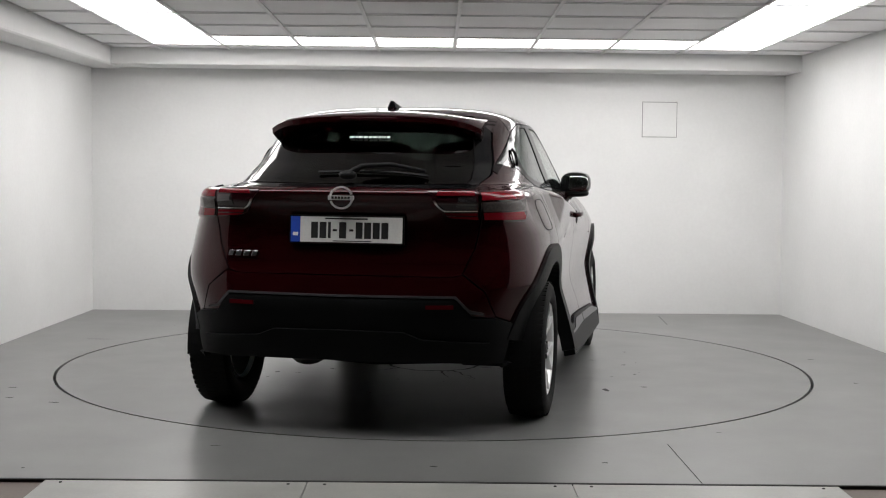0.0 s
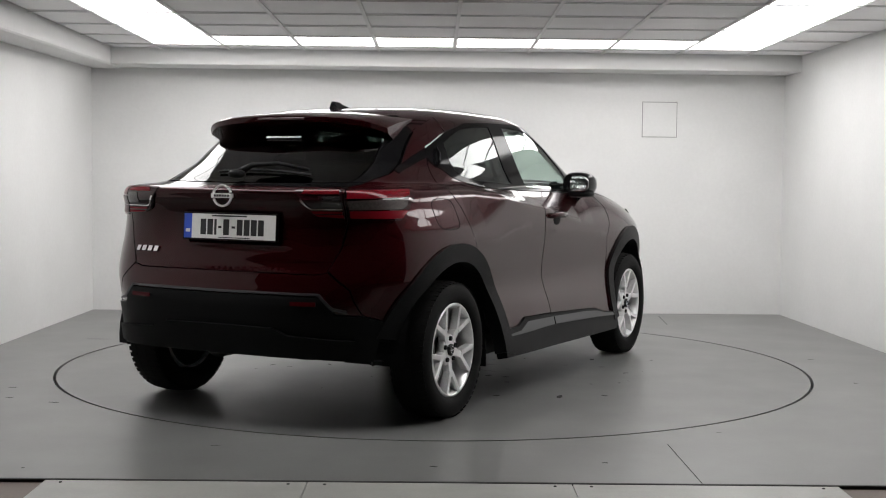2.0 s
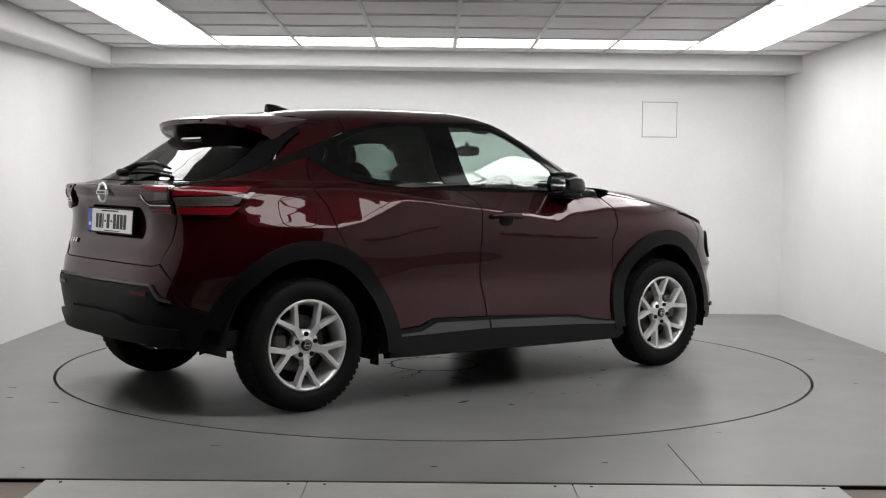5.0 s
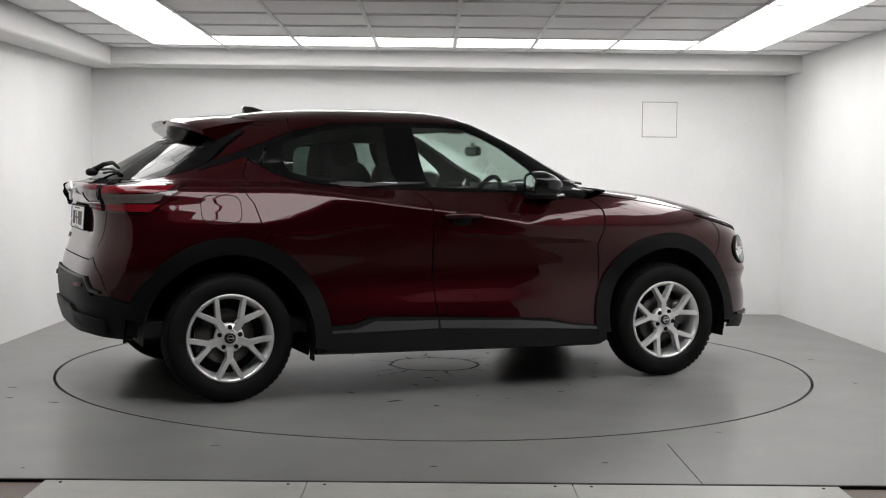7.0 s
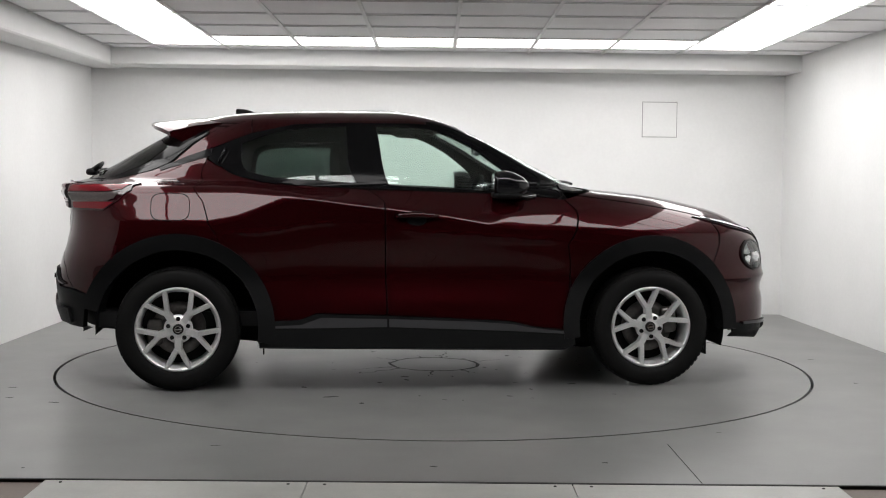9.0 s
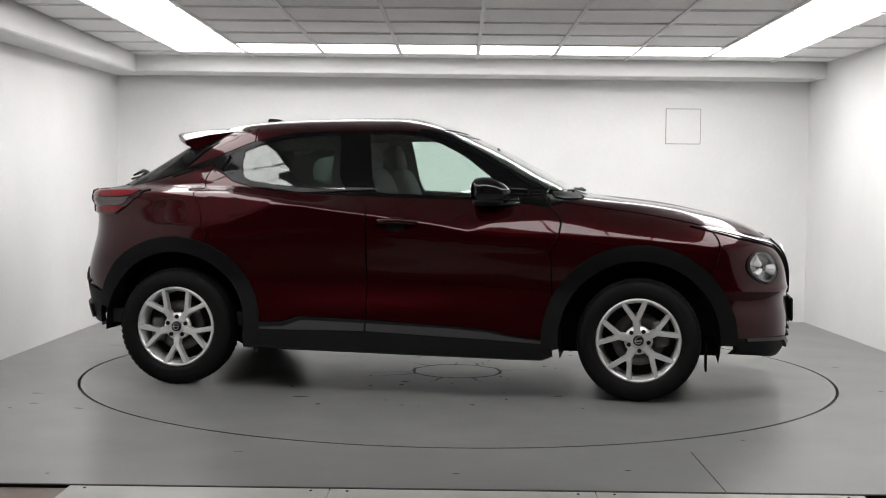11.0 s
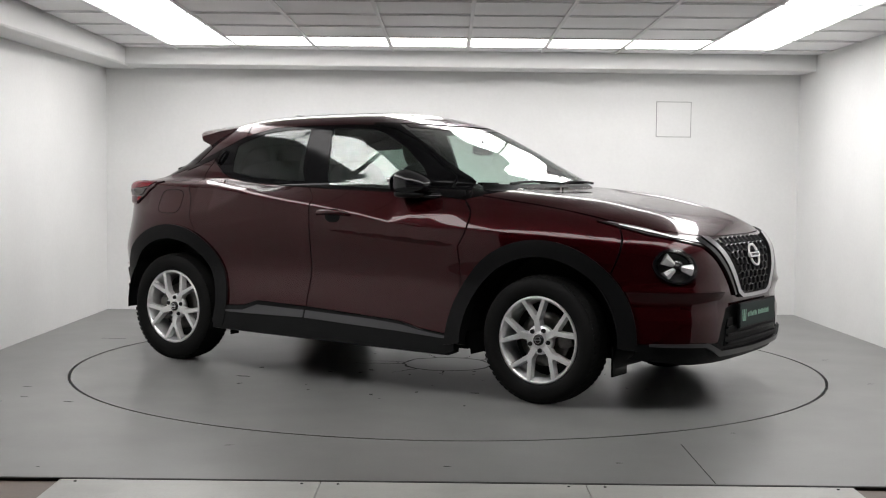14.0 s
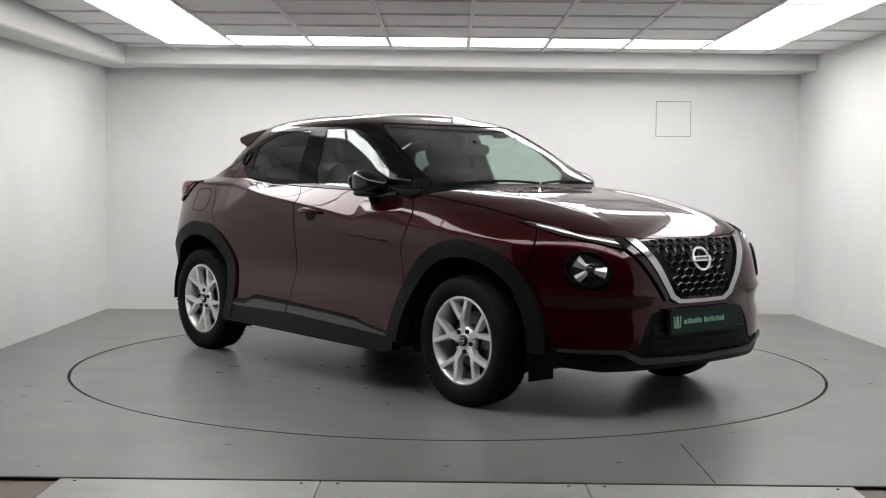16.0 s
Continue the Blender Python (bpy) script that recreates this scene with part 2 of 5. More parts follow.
    for name, b in (("hall_wall_south", (-9, 9, -14.2, -14, -0.2, 3.4)), ("hall_wall_west", (-9.2, -9, -14.2, -3.0, -0.2, 3.4)), ("hall_wall_east", (9, 9.2, -14.2, -3.0, -0.2, 3.4)),
                    ("hall_wall_north", (-9, -3.16, -3.1, -2.95, -0.2, 3.4)), ("hall_wall_north", (3.38, 9, -3.1, -2.95, -0.2, 3.4)), ("hall_wall_north", (-3.16, 3.38, -3.1, -3.035, 2.24, 3.4)),
                    ("hall_ceiling", (-9, 9, -14.2, -2.95, 3.4, 3.5))):
        structure(link_mesh(name, box(*b), HALL), "plain dark grey surface of the hall", "wall" if "wall" in name else "ceiling")


def build_turntable():
    n = 160
    bm = bmesh.new()
    bmesh.ops.create_circle(bm, cap_ends=True, segments=n, radius=TABLE_R - 0.017)
    ext = bmesh.ops.extrude_face_region(bm, geom=bm.faces[:])
    bmesh.ops.translate(bm, verts=[v for v in ext["geom"] if isinstance(v, bmesh.types.BMVert)], vec=(0, 0, -0.04))
    bmesh.ops.recalc_face_normals(bm, faces=bm.faces)
    table = tagged(new("turntable"), "round grey painted turntable flush with the floor", "turntable")
    disc = part("disc", bm, DISC, table)
    # worn hub plate in the middle: an uneven dark joint
    bm = bmesh.new()
    rim = []
    for i in range(73):
        a = 2 * math.pi * i / 72
        r = 0.262 + 0.012 * noise.noise((math.cos(a) * 3, math.sin(a) * 3, 1)) + 0.006 * noise.noise((math.cos(a) * 12, math.sin(a) * 12, 2))
        w = max(0.005, 0.020 + 0.016 * noise.noise((math.cos(a) * 5, math.sin(a) * 5, 7)))
        rim.append((bm.verts.new((r * math.cos(a), r * math.sin(a), 0.0008)), bm.verts.new(((r + w) * math.cos(a), (r + w) * math.sin(a), 0.0008))))
    for p, q in zip(rim[:-1], rim[1:]):
        bm.faces.new((p[0], p[1], q[1], q[0]))
    part("hub_joint", bm, SCUFF, disc, "dark cracked joint round the hub plate")
    for k, (a, r0, r1) in enumerate(((-100, 0.28, 0.50), (-62, 0.28, 0.44), (20, 0.28, 0.48), (75, 0.28, 0.58), (140, 0.28, 0.46), (200, 0.28, 0.54), (-145, 0.28, 0.63), (100, 0.28, 0.38))):
        bm = bmesh.new()
        pts = []
        for i in range(9):
            r, b = r0 + (r1 - r0) * i / 8, radians(a) + 0.10 * noise.noise((i * 0.7, k, 3))
            w = 0.008 * (1 - i / 9)
            pts.append((bm.verts.new((r * math.cos(b) - w * math.sin(b), r * math.sin(b) + w * math.cos(b), 0.0008)), bm.verts.new((r * math.cos(b) + w * math.sin(b), r * math.sin(b) - w * math.cos(b), 0.0008))))
        for p, q in zip(pts[:-1], pts[1:]):
            bm.faces.new((p[0], q[0], q[1], p[1]))
        part("crack", bm, SCUFF, disc)

    def mark(x, y, size, squash, turn, mat=SCUFF):
        bm = bmesh.new()
        vs = []
        for i in range(14):
            a = 2 * math.pi * i / 14
            r = size * (0.75 + 0.5 * noise.noise((math.cos(a) * 1.7 + x * 9, math.sin(a) * 1.7, y * 9)))
            p = Matrix.Rotation(turn, 2) @ Vector((r * math.cos(a), r * math.sin(a) * squash))
            vs.append(bm.verts.new((x + p.x, y + p.y, 0.0009)))
        bm.faces.new(vs)
        part("scuff", bm, mat, disc, "dark scuff")

    # scuffs, in the turntable's own plan
    mark(-0.691, -1.116, 0.055, 0.40, 0.2)
    mark(0.694, -0.788, 0.035, 0.45, 0.4)
    rnd = random.Random(5)
    for _ in range(46):
        a, r = rnd.uniform(0, 2 * math.pi), rnd.uniform(0.30, 1.45)
        mark(r * math.cos(a), r * math.sin(a), rnd.uniform(0.009, 0.032), rnd.uniform(0.25, 0.8), rnd.uniform(0, 3))
    return table


build_booth()
build_floor()
turntable = build_turntable()


# ---- car: materials ----
def paint_material():
    m = material("burgundy_pearl_paint", (0.023, 0.0016, 0.0027), 0.27, metal=0.5, spec=0.0, coat=0.95, grain=0.12, grain_scale=900, bump=0.006, bump_scale=7)
    m.node_tree.nodes["Principled BSDF"].inputs["Coat Roughness"].default_value = 0.015
    m.node_tree.nodes["Principled BSDF"].inputs["Coat IOR"].default_value = 1.37
    return m


def glass_material(name, tint, gloss=1.0):
    m = bpy.data.materials.new(name)
    m.use_nodes = True
    nt = m.node_tree
    nt.nodes.remove(nt.nodes["Principled BSDF"])
    clear, shine = nt.nodes.new("ShaderNodeBsdfTransparent"), nt.nodes.new("ShaderNodeBsdfGlossy")
    clear.inputs[0].default_value = (*tint, 1)
    shine.inputs["Roughness"].default_value, shine.inputs["Color"].default_value = 0.015, (gloss, gloss, gloss, 1)
    face, power, gain, mix = nt.nodes.new("ShaderNodeLayerWeight"), nt.nodes.new("ShaderNodeMath"), nt.nodes.new("ShaderNodeMath"), nt.nodes.new("ShaderNodeMixShader")
    face.inputs["Blend"].default_value = 0.5
    power.operation, power.inputs[1].default_value = "POWER", 4.5
    gain.operation, gain.inputs[1].default_value, gain.inputs[2].default_value = "MULTIPLY_ADD", 0.85, 0.045
    nt.links.new(face.outputs["Facing"], power.inputs[0])
    nt.links.new(power.outputs[0], gain.inputs[0])
    for a, b in ((gain.outputs[0], mix.inputs[0]), (clear.outputs[0], mix.inputs[1]), (shine.outputs[0], mix.inputs[2]), (mix.outputs[0], nt.nodes["Material Output"].inputs[0])):
        nt.links.new(a, b)
    return m


PAINT = paint_material()
PLASTIC = material("black_grained_plastic", (0.0042, 0.0044, 0.0047), 0.45, spec=0.10, grain=0.1, grain_scale=400, stain=0.2, stain_scale=5, bump=0.25, bump_scale=700)
TRIM = material("dark_inner_trim", (0.004, 0.004, 0.0045), 0.6, spec=0.15, grain=0.1, grain_scale=200)
GLOSS_BLACK = material("gloss_black_trim", (0.006, 0.006, 0.007), 0.10, spec=0.35, coat=0.1, grain=0.1, grain_scale=300)
SURROUND = material("black_window_trim", (0.004, 0.004, 0.0045), 0.10, spec=0.10, grain=0.1, grain_scale=300)
SATIN = material("satin_grey_trim", (0.040, 0.040, 0.043), 0.30, metal=0.3, grain=0.08, grain_scale=200)
CHROME = material("chrome", (0.75, 0.75, 0.76), 0.12, metal=1.0, grain=0.03, grain_scale=100)
DARK_CHROME = material("satin_chrome", (0.42, 0.42, 0.43), 0.16, metal=1.0, grain=0.03, grain_scale=100)
ALLOY = material("silver_alloy", (0.73, 0.73, 0.73), 0.34, metal=0.6, grain=0.06, grain_scale=120, stain=0.08, stain_scale=8)
RUBBER = material("tyre_rubber", (0.0045, 0.0045, 0.0045), 0.75, spec=0.15, grain=0.2, grain_scale=120, stain=0.25, stain_scale=6, bump=0.3, bump_scale=300)
STEEL = material("brake_steel", (0.12, 0.115, 0.11), 0.4, metal=0.9, grain=0.15, grain_scale=60)
BOWL = material("grey_lamp_bowl", (0.55, 0.55, 0.56), 0.22, metal=0.7, grain=0.3, grain_scale=50)
LAMP_GREY = material("grey_lamp_lens", (0.060, 0.052, 0.050), 0.15, spec=0.3, grain=0.25, grain_scale=120)
RED_LENS = material("red_lamp_lens", (0.105, 0.004, 0.008), 0.12, spec=0.3, coat=0.0, grain=0.15, grain_scale=160)
MAROON_LENS = material("maroon_lamp_lens", (0.06, 0.003, 0.006), 0.15, spec=0.2, coat=0.0, grain=0.2, grain_scale=140)
DARK_LENS = material("smoked_lamp_lens", (0.020, 0.004, 0.006), 0.06, coat=0.2, grain=0.2, grain_scale=120)
CLEAR_LENS = glass_material("clear_lamp_lens", (0.92, 0.92, 0.92))
REFLECTOR = material("lamp_reflector", (0.92, 0.92, 0.93), 0.30, metal=0.3, grain=0.05, grain_scale=60)
GLASS = glass_material("green_tinted_glass", (0.88, 0.945, 0.915))
PRIVACY = glass_material("privacy_glass", (0.44, 0.50, 0.475))
REAR_GLASS = glass_material("dark_rear_glass", (0.17, 0.19, 0.18), 0.7)
FABRIC = material("black_seat_cloth", (0.010, 0.010, 0.011), 0.9, grain=0.25, grain_scale=300, bump=0.3, bump_scale=400)
HONEYCOMB = material("honeycomb_black", (0.028, 0.028, 0.030), 0.25, spec=0.8, grain=0.1, grain_scale=300)
PLATE_WHITE = material("plate_white", (0.72, 0.72, 0.70), 0.4, grain=0.03, grain_scale=100)
PLATE_BLUE = material("plate_blue", (0.02, 0.07, 0.45), 0.4, grain=0.05, grain_scale=100)
PLATE_GREEN = material("plate_dark_green", (0.003, 0.013, 0.0115), 0.5, spec=0.15, grain=0.1, grain_scale=50)
LOGO_GREEN = material("logo_pale_green", (0.14, 0.30, 0.21), 0.4, grain=0.05)
WHITE_INK = material("white_ink", (0.75, 0.75, 0.75), 0.5, grain=0.03)
BLACK_INK = material("black_ink", (0.012, 0.012, 0.012), 0.5, grain=0.1)

# ---- car: one smooth body surface ----
# rows: height, length ahead, length behind, half width, squareness of the plan outline
RINGS = np.array([
    (0.18, 2.02, 1.83, 0.745, 4.0), (0.24, 2.12, 1.92, 0.797, 4.2), (0.32, 2.15, 1.975, 0.843, 4.3), (0.45, 2.15, 2.02, 0.868, 4.3),
    (0.58, 2.145, 2.03, 0.874, 4.3), (0.68, 2.14, 2.005, 0.88, 4.3), (0.78, 2.115, 1.975, 0.885, 4.3), (0.86, 2.055, 1.955, 0.888, 4.3),
    (0.93, 1.955, 1.95, 0.884, 4.3), (0.985, 1.83, 1.955, 0.873, 4.3), (1.032, 1.655, 1.965, 0.842, 4.2), (1.069, 1.465, 1.985, 0.808, 4.2),
    (1.098, 1.22, 1.985, 0.775, 4.2), (1.120, 1.00, 1.955, 0.752, 4.1), (1.142, 0.915, 1.89, 0.742, 4.4), (1.18, 0.845, 1.82, 0.7285, 4.6),
    (1.235, 0.73, 1.72, 0.708, 4.7), (1.345, 0.525, 1.53, 0.666, 4.6), (1.42, 0.362, 1.40, 0.635, 4.4), (1.475, 0.235, 1.30, 0.605, 4.1),
    (1.51, 0.135, 1.17, 0.555, 3.7), (1.537, 0.045, 0.98, 0.465, 3.2), (1.555, 0.0, 0.72, 0.33, 2.8), (1.566, -0.08, 0.45, 0.18, 2.6), (1.5705, -0.19, 0.21, 0.01, 2.5)])
MID = -0.2
HUB_X, HUB_Y, HUB_Z = 1.318, 0.867, 0.331


def smooth_table(col):
    """A monotone cubic through one column of the rows."""
    y = RINGS[:, col]
    d = np.diff(y)
    m = np.zeros(len(y))
    for i in range(1, len(y) - 1):
        if d[i - 1] * d[i] > 0:
            m[i] = 2 * d[i - 1] * d[i] / (d[i - 1] + d[i])
    m[0], m[-1] = d[0], d[-1]

    def at(t):
        t = np.clip(np.asarray(t, float), 0, len(y) - 1.0001)
        i = t.astype(int)
        f = t - i
        return (y[i] * (1 + 2 * f) * (1 - f) ** 2 + m[i] * f * (1 - f) ** 2 + y[i + 1] * f * f * (3 - 2 * f) + m[i + 1] * f * f * (f - 1))
    return at


Z_AT, FORE_AT, AFT_AT, W_AT, P_AT = (smooth_table(c) for c in range(5))
T_FINE = np.linspace(0, len(RINGS) - 1.001, 4000)
Z_FINE = Z_AT(T_FINE)


def t_of(z):
    return float(np.interp(z, Z_FINE, T_FINE))


def swell(x, z):
    """Haunches over the wheels and the hollow of the doors."""
    g = lambda a, s: np.exp(-(a / s) ** 2)
    return (0.036 * g(x + 1.72, 0.28) * g(z - 0.72, 0.17) + 0.018 * g(x + 1.36, 0.46) * g(z - 0.80, 0.17) + 0.020 * g(x - 1.25, 0.45) * g(z - 0.76, 0.17)
            - 0.014 * g(x + 0.1, 0.75) * g(z - 0.66, 0.14))


def width(x, z):
    """Half width of the body: a broad sloping haunch over the rear wheel, a falling crease along the doors, a sloping fender."""
    low = np.interp(x, (-1.6, -1.15, -1.0, -0.88, -0.75, -0.55, -0.15, 0.17, 0.40, 0.60, 0.80, 1.15, 1.35, 1.7), (0.925, 0.915, 0.94, 0.985, 1.04, 1.045, 0.995, 0.95, 0.905, 0.89, 0.895, 0.895, 0.885, 0.85))
    high = np.interp(x, (-1.0, -0.72, -0.5, 0.36, 0.50, 0.80, 1.24, 1.5), (1.105, 1.085, 1.045, 0.908, 0.965, 0.995, 0.955, 0.93))
    tilt = np.interp(x, (-1.85, -1.6, -0.8, -0.6, 0.36, 0.50, 1.4), (0.10, 0.37, 0.37, 0.30, 0.30, 0.33, 0.31))
    top = np.interp(x, (-1.7, -1.2, 0.6, 1.0), (0.785, 0.772, 0.772, 0.80))
    over = lambda a, h: h * np.logaddexp(0, a / h)
    high = np.maximum(high, low + 0.002)
    w = W_AT(np.interp(np.minimum(z, 0.87), Z_FINE, T_FINE))
    fall = np.maximum((0.888 - tilt * (1.10 - low) - top) / np.maximum(1.10 - high, 0.03), 0.0)
    w = w - tilt * over(z - low, 0.008) - fall * over(z - high, 0.008)
    house = np.where(z > 1.142, W_AT(np.interp(z, Z_FINE, T_FINE)), 0.742 + 0.25 * (1.142 - z))
    return np.where(z > 1.17, house, house + over(w - house, 0.006)) + swell(x, z)


def square(t, u):
    """Squareness of the plan outline; the tail below the belt is squarer."""
    t = np.asarray(t)
    tail = np.interp(t, (0, 3, 5, 10, 12.5, 14, 16, 17.3, 19, 21), (0.92, 1.0, 1.25, 1.28, 1.22, 0.84, 0.70, 0.80, 0.84, 1.0))
    nose = np.interp(t, (2, 4, 7, 10, 13, 14.5, 20, 22), (1.0, 1.12, 1.12, 1.0, 1.0, 1.32, 1.32, 1.0))
    return P_AT(t) * np.where(np.asarray(u) < 0, tail, nose)


def ring_point(u, t):
    u, t = np.asarray(u, float), np.asarray(t, float)
    p = square(t, u)
    k = 2 ** (-1 / p)
    a = np.abs(u)
    side = a <= 1
    r1 = np.minimum(a, 1) * k
    y1 = np.maximum(1 - r1 ** p, 0) ** (1 / p)
    y2 = np.clip(2 - a, 0, 1) * k
    r2 = np.maximum(1 - y2 ** p, 0) ** (1 / p)
    xr = np.where(side, r1, r2) * np.where(u < 0, -1, 1)
    yr = np.where(side, y1, y2)
    x = MID + xr * np.where(xr > 0, FORE_AT(t) - MID, AFT_AT(t) + MID)
    z = Z_AT(t)
    return np.stack([x, -yr * width(x, z), z], -1)


def ring_normal(u, t):
    e = 2e-3
    du = ring_point(u + e, t) - ring_point(u - e, t)
    dt = ring_point(u, np.minimum(t + 4 * e, 23.99)) - ring_point(u, np.maximum(t - 4 * e, 0))
    n = np.cross(du, dt)
    n /= np.maximum(np.linalg.norm(n, axis=-1, keepdims=True), 1e-12)
    p = ring_point(u, t)
    c = np.array([MID, 0, 0.75])
    s = np.sign(((p - c) * n * np.array([0.3, 1, 1])).sum(-1, keepdims=True))
    return n * np.where(s == 0, 1, s)


def by_x(x, z):
    """Chart place of a side point."""
    t = t_of(z)
    p = float(square(t, x - MID))
    k = 2 ** (-1 / p)
    L = float(FORE_AT(t)) - MID if x > MID else float(AFT_AT(t)) + MID
    r = min(abs(x - MID) / L, 0.99999)
    if r > k:
        u = 2 - (1 - r ** p) ** (1 / p) / k
    else:
        u = r / k
    return (u if x > MID else -u, t)


def by_y(y, z, end=1):
    """Chart place of a point on the nose (end 1) or the tail (end -1)."""
    t = t_of(z)
    p = float(square(t, end))
    k = 2 ** (-1 / p)
    far, w = float(FORE_AT(t)) - MID if end > 0 else -float(AFT_AT(t)) - MID, float(W_AT(t))
    for _ in range(4):
        r = min(abs(y) / w, 0.99999)
        w = float(width(MID + far * (1 - r ** p) ** (1 / p), float(Z_AT(t))))
    r = min(abs(y) / w, 0.99999)
    u = (2 - r / k) if r <= k else (1 - r ** p) ** (1 / p) / k
    return (end * u, t)


def by_r(y, z):
    return by_y(y, z, -1)


def arc(end, radius, a0, a1, n=24, lift=0.0):
    """Side points on a circle round a wheel's hub, angles in degrees from straight ahead."""
    return [(end * HUB_X + radius * math.cos(radians(a0 + (a1 - a0) * i / n)), HUB_Z + lift + radius * math.sin(radians(a0 + (a1 - a0) * i / n))) for i in range(n + 1)]


def side(points):
    return [by_x(x, z) for x, z in points]


def inside(poly, pts):
    pts = np.asarray(pts)
    hit = np.zeros(len(pts), bool)
    n = len(poly)
    for i in range(n):
        (x0, y0), (x1, y1) = poly[i], poly[(i + 1) % n]
        if y0 == y1:
            continue
        cross = ((y0 > pts[:, 1]) != (y1 > pts[:, 1])) & (pts[:, 0] < (x1 - x0) * (pts[:, 1] - y0) / (y1 - y0) + x0)
        hit ^= cross
    return hit


SU, ST = 1.9, 0.09


def dense(poly, step):
    out = []
    n = len(poly)
    for i in range(n):
        a, b = np.array(poly[i]), np.array(poly[(i + 1) % n])
        m = max(1, int(math.hypot((b - a)[0] * SU, (b - a)[1] * ST) / step))
        out += [tuple(a + (b - a) * j / m) for j in range(m)]
    return out


def sheet(poly, holes=(), lift=0.0, thick=0.012, step=0.028, centre=False, shape=None):
    """A curved panel of the body over a chart polygon: vertices, normals, outer faces, rim and back faces."""
    from mathutils.geometry import delaunay_2d_cdt
    loops = [dense(poly, step * 0.8)] + [dense(h, step * 0.6) for h in holes]
    flat = [np.array([(u * SU, t * ST) for u, t in lp]) for lp in loops]
    allb = np.concatenate(flat)
    lo, hi = flat[0].min(0), flat[0].max(0)
    gx, gy = np.meshgrid(np.arange(lo[0] + step * 0.51, hi[0], step), np.arange(lo[1] + step * 0.47, hi[1], step))
    g = np.stack([gx.ravel(), gy.ravel()], -1)
    ok = inside(flat[0], g)
    for h in flat[1:]:
        ok &= ~inside(h, g)
    g = g[ok]
    if len(g):
        near = np.array([np.min(((allb - q) ** 2).sum(1)) for q in g])
        g = g[near > (0.5 * step) ** 2]
    verts = [Vector(v) for v in np.concatenate([allb, g])]
    edges, base = [], 0
    for lp in flat:
        m = len(lp)
        edges += [(base + i, base + (i + 1) % m) for i in range(m)]
        base += m
    vs, es, fs, *_ = delaunay_2d_cdt(verts, edges, [], 0, 1e-7)
    v2 = np.array([tuple(v) for v in vs])
    tri = np.array([f for f in fs if len(f) == 3])
    cen = v2[tri].mean(1)
    ok = inside(flat[0], cen)
    for h in flat[1:]:
        ok &= ~inside(h, cen)
    tri = tri[ok]
    u, t = v2[:, 0] / SU, v2[:, 1] / ST
    P, N = ring_point(u, t), ring_normal(u, t)
    if centre:
        N[np.abs(np.abs(u) - 2) < 1e-4, 1] = 0
        P[np.abs(np.abs(u) - 2) < 1e-4, 1] = 0
    d = np.full(len(P), lift) if shape is None else lift + shape(P)
    if shape is not None:
        def moved(uu, tt):
            q = ring_point(uu, tt)
            return q + ring_normal(uu, tt) * shape(q)[:, None]
        e = 3e-3
        n2 = np.cross(moved(u + e, t) - moved(u - e, t), moved(u, t + 5 * e) - moved(u, t - 5 * e))
        n2 /= np.maximum(np.linalg.norm(n2, axis=-1, keepdims=True), 1e-12)
        n2 *= np.where((n2 * N).sum(-1, keepdims=True) < 0, -1, 1)
        n2[np.abs(np.abs(u) - 2) < 1e-4, 1] = 0
        M = n2 / np.maximum(np.linalg.norm(n2, axis=-1, keepdims=True), 1e-12)
    else:
        M = N
    P = P + N * d[:, None]
    N = M
    if centre:
        P[np.abs(np.abs(u) - 2) < 1e-4, 1] = 0
    a = P[tri]
    flip = (np.cross(a[:, 1] - a[:, 0], a[:, 2] - a[:, 0]) * N[tri].mean(1)).sum(-1) < 0
    tri[flip] = tri[flip][:, ::-1]
    return P, N, tri, u


def sheet_mesh(name, P, N, tri, u, thick, mats, mirror, centre, parent, label="", shape=None):
    if mirror:
        P, N, tri = P * (1, -1, 1), N * (1, -1, 1), tri[:, ::-1]
    if centre:
        n = len(P)
        mid = np.abs(np.abs(u) - 2) < 1e-4
        idx = np.where(mid, np.arange(n), 0)
        extra = np.where(~mid)[0]
        idx[extra] = n + np.arange(len(extra))
        P2, N2 = P[extra] * (1, -1, 1), N[extra] * (1, -1, 1)
        tri = np.concatenate([tri, idx[tri][:, ::-1]])
        P, N = np.concatenate([P, P2]), np.concatenate([N, N2])
    count = {}
    for f in tri:
        for i in range(3):
            e = (int(f[i]), int(f[(i + 1) % 3]))
            count[e] = count.get(e, 0) + 1
    rim = [e for e in count if (e[1], e[0]) not in count]
    n = len(P)
    V = np.concatenate([P, P - N * thick])
    F = [tuple(map(int, f)) for f in tri] + [tuple(int(i) + n for i in f[::-1]) for f in tri] + [(b, a, a + n, b + n) for a, b in rim]
    me = bpy.data.meshes.new(name)
    me.from_pydata(V.tolist(), [], F)
    nt = len(tri)
    me.polygons.foreach_set("use_smooth", [True] * (2 * nt) + [False] * len(rim))
    me.polygons.foreach_set("material_index", [0] * nt + [1] * (nt + len(rim)))
    for m in mats:
        me.materials.append(m)
    me.update()
    normals = [None] * len(me.loops)
    for poly in me.polygons:
        for li in poly.loop_indices:
            vi = me.loops[li].vertex_index
            if poly.index < nt:
                normals[li] = tuple(N[vi])
            elif poly.index < 2 * nt:
                normals[li] = tuple(-N[vi - n])
            else:
                normals[li] = tuple(poly.normal)
    me.normals_split_custom_set(normals)
    ob = new(name, me)
    ob.parent = parent
    return tagged(ob, label)


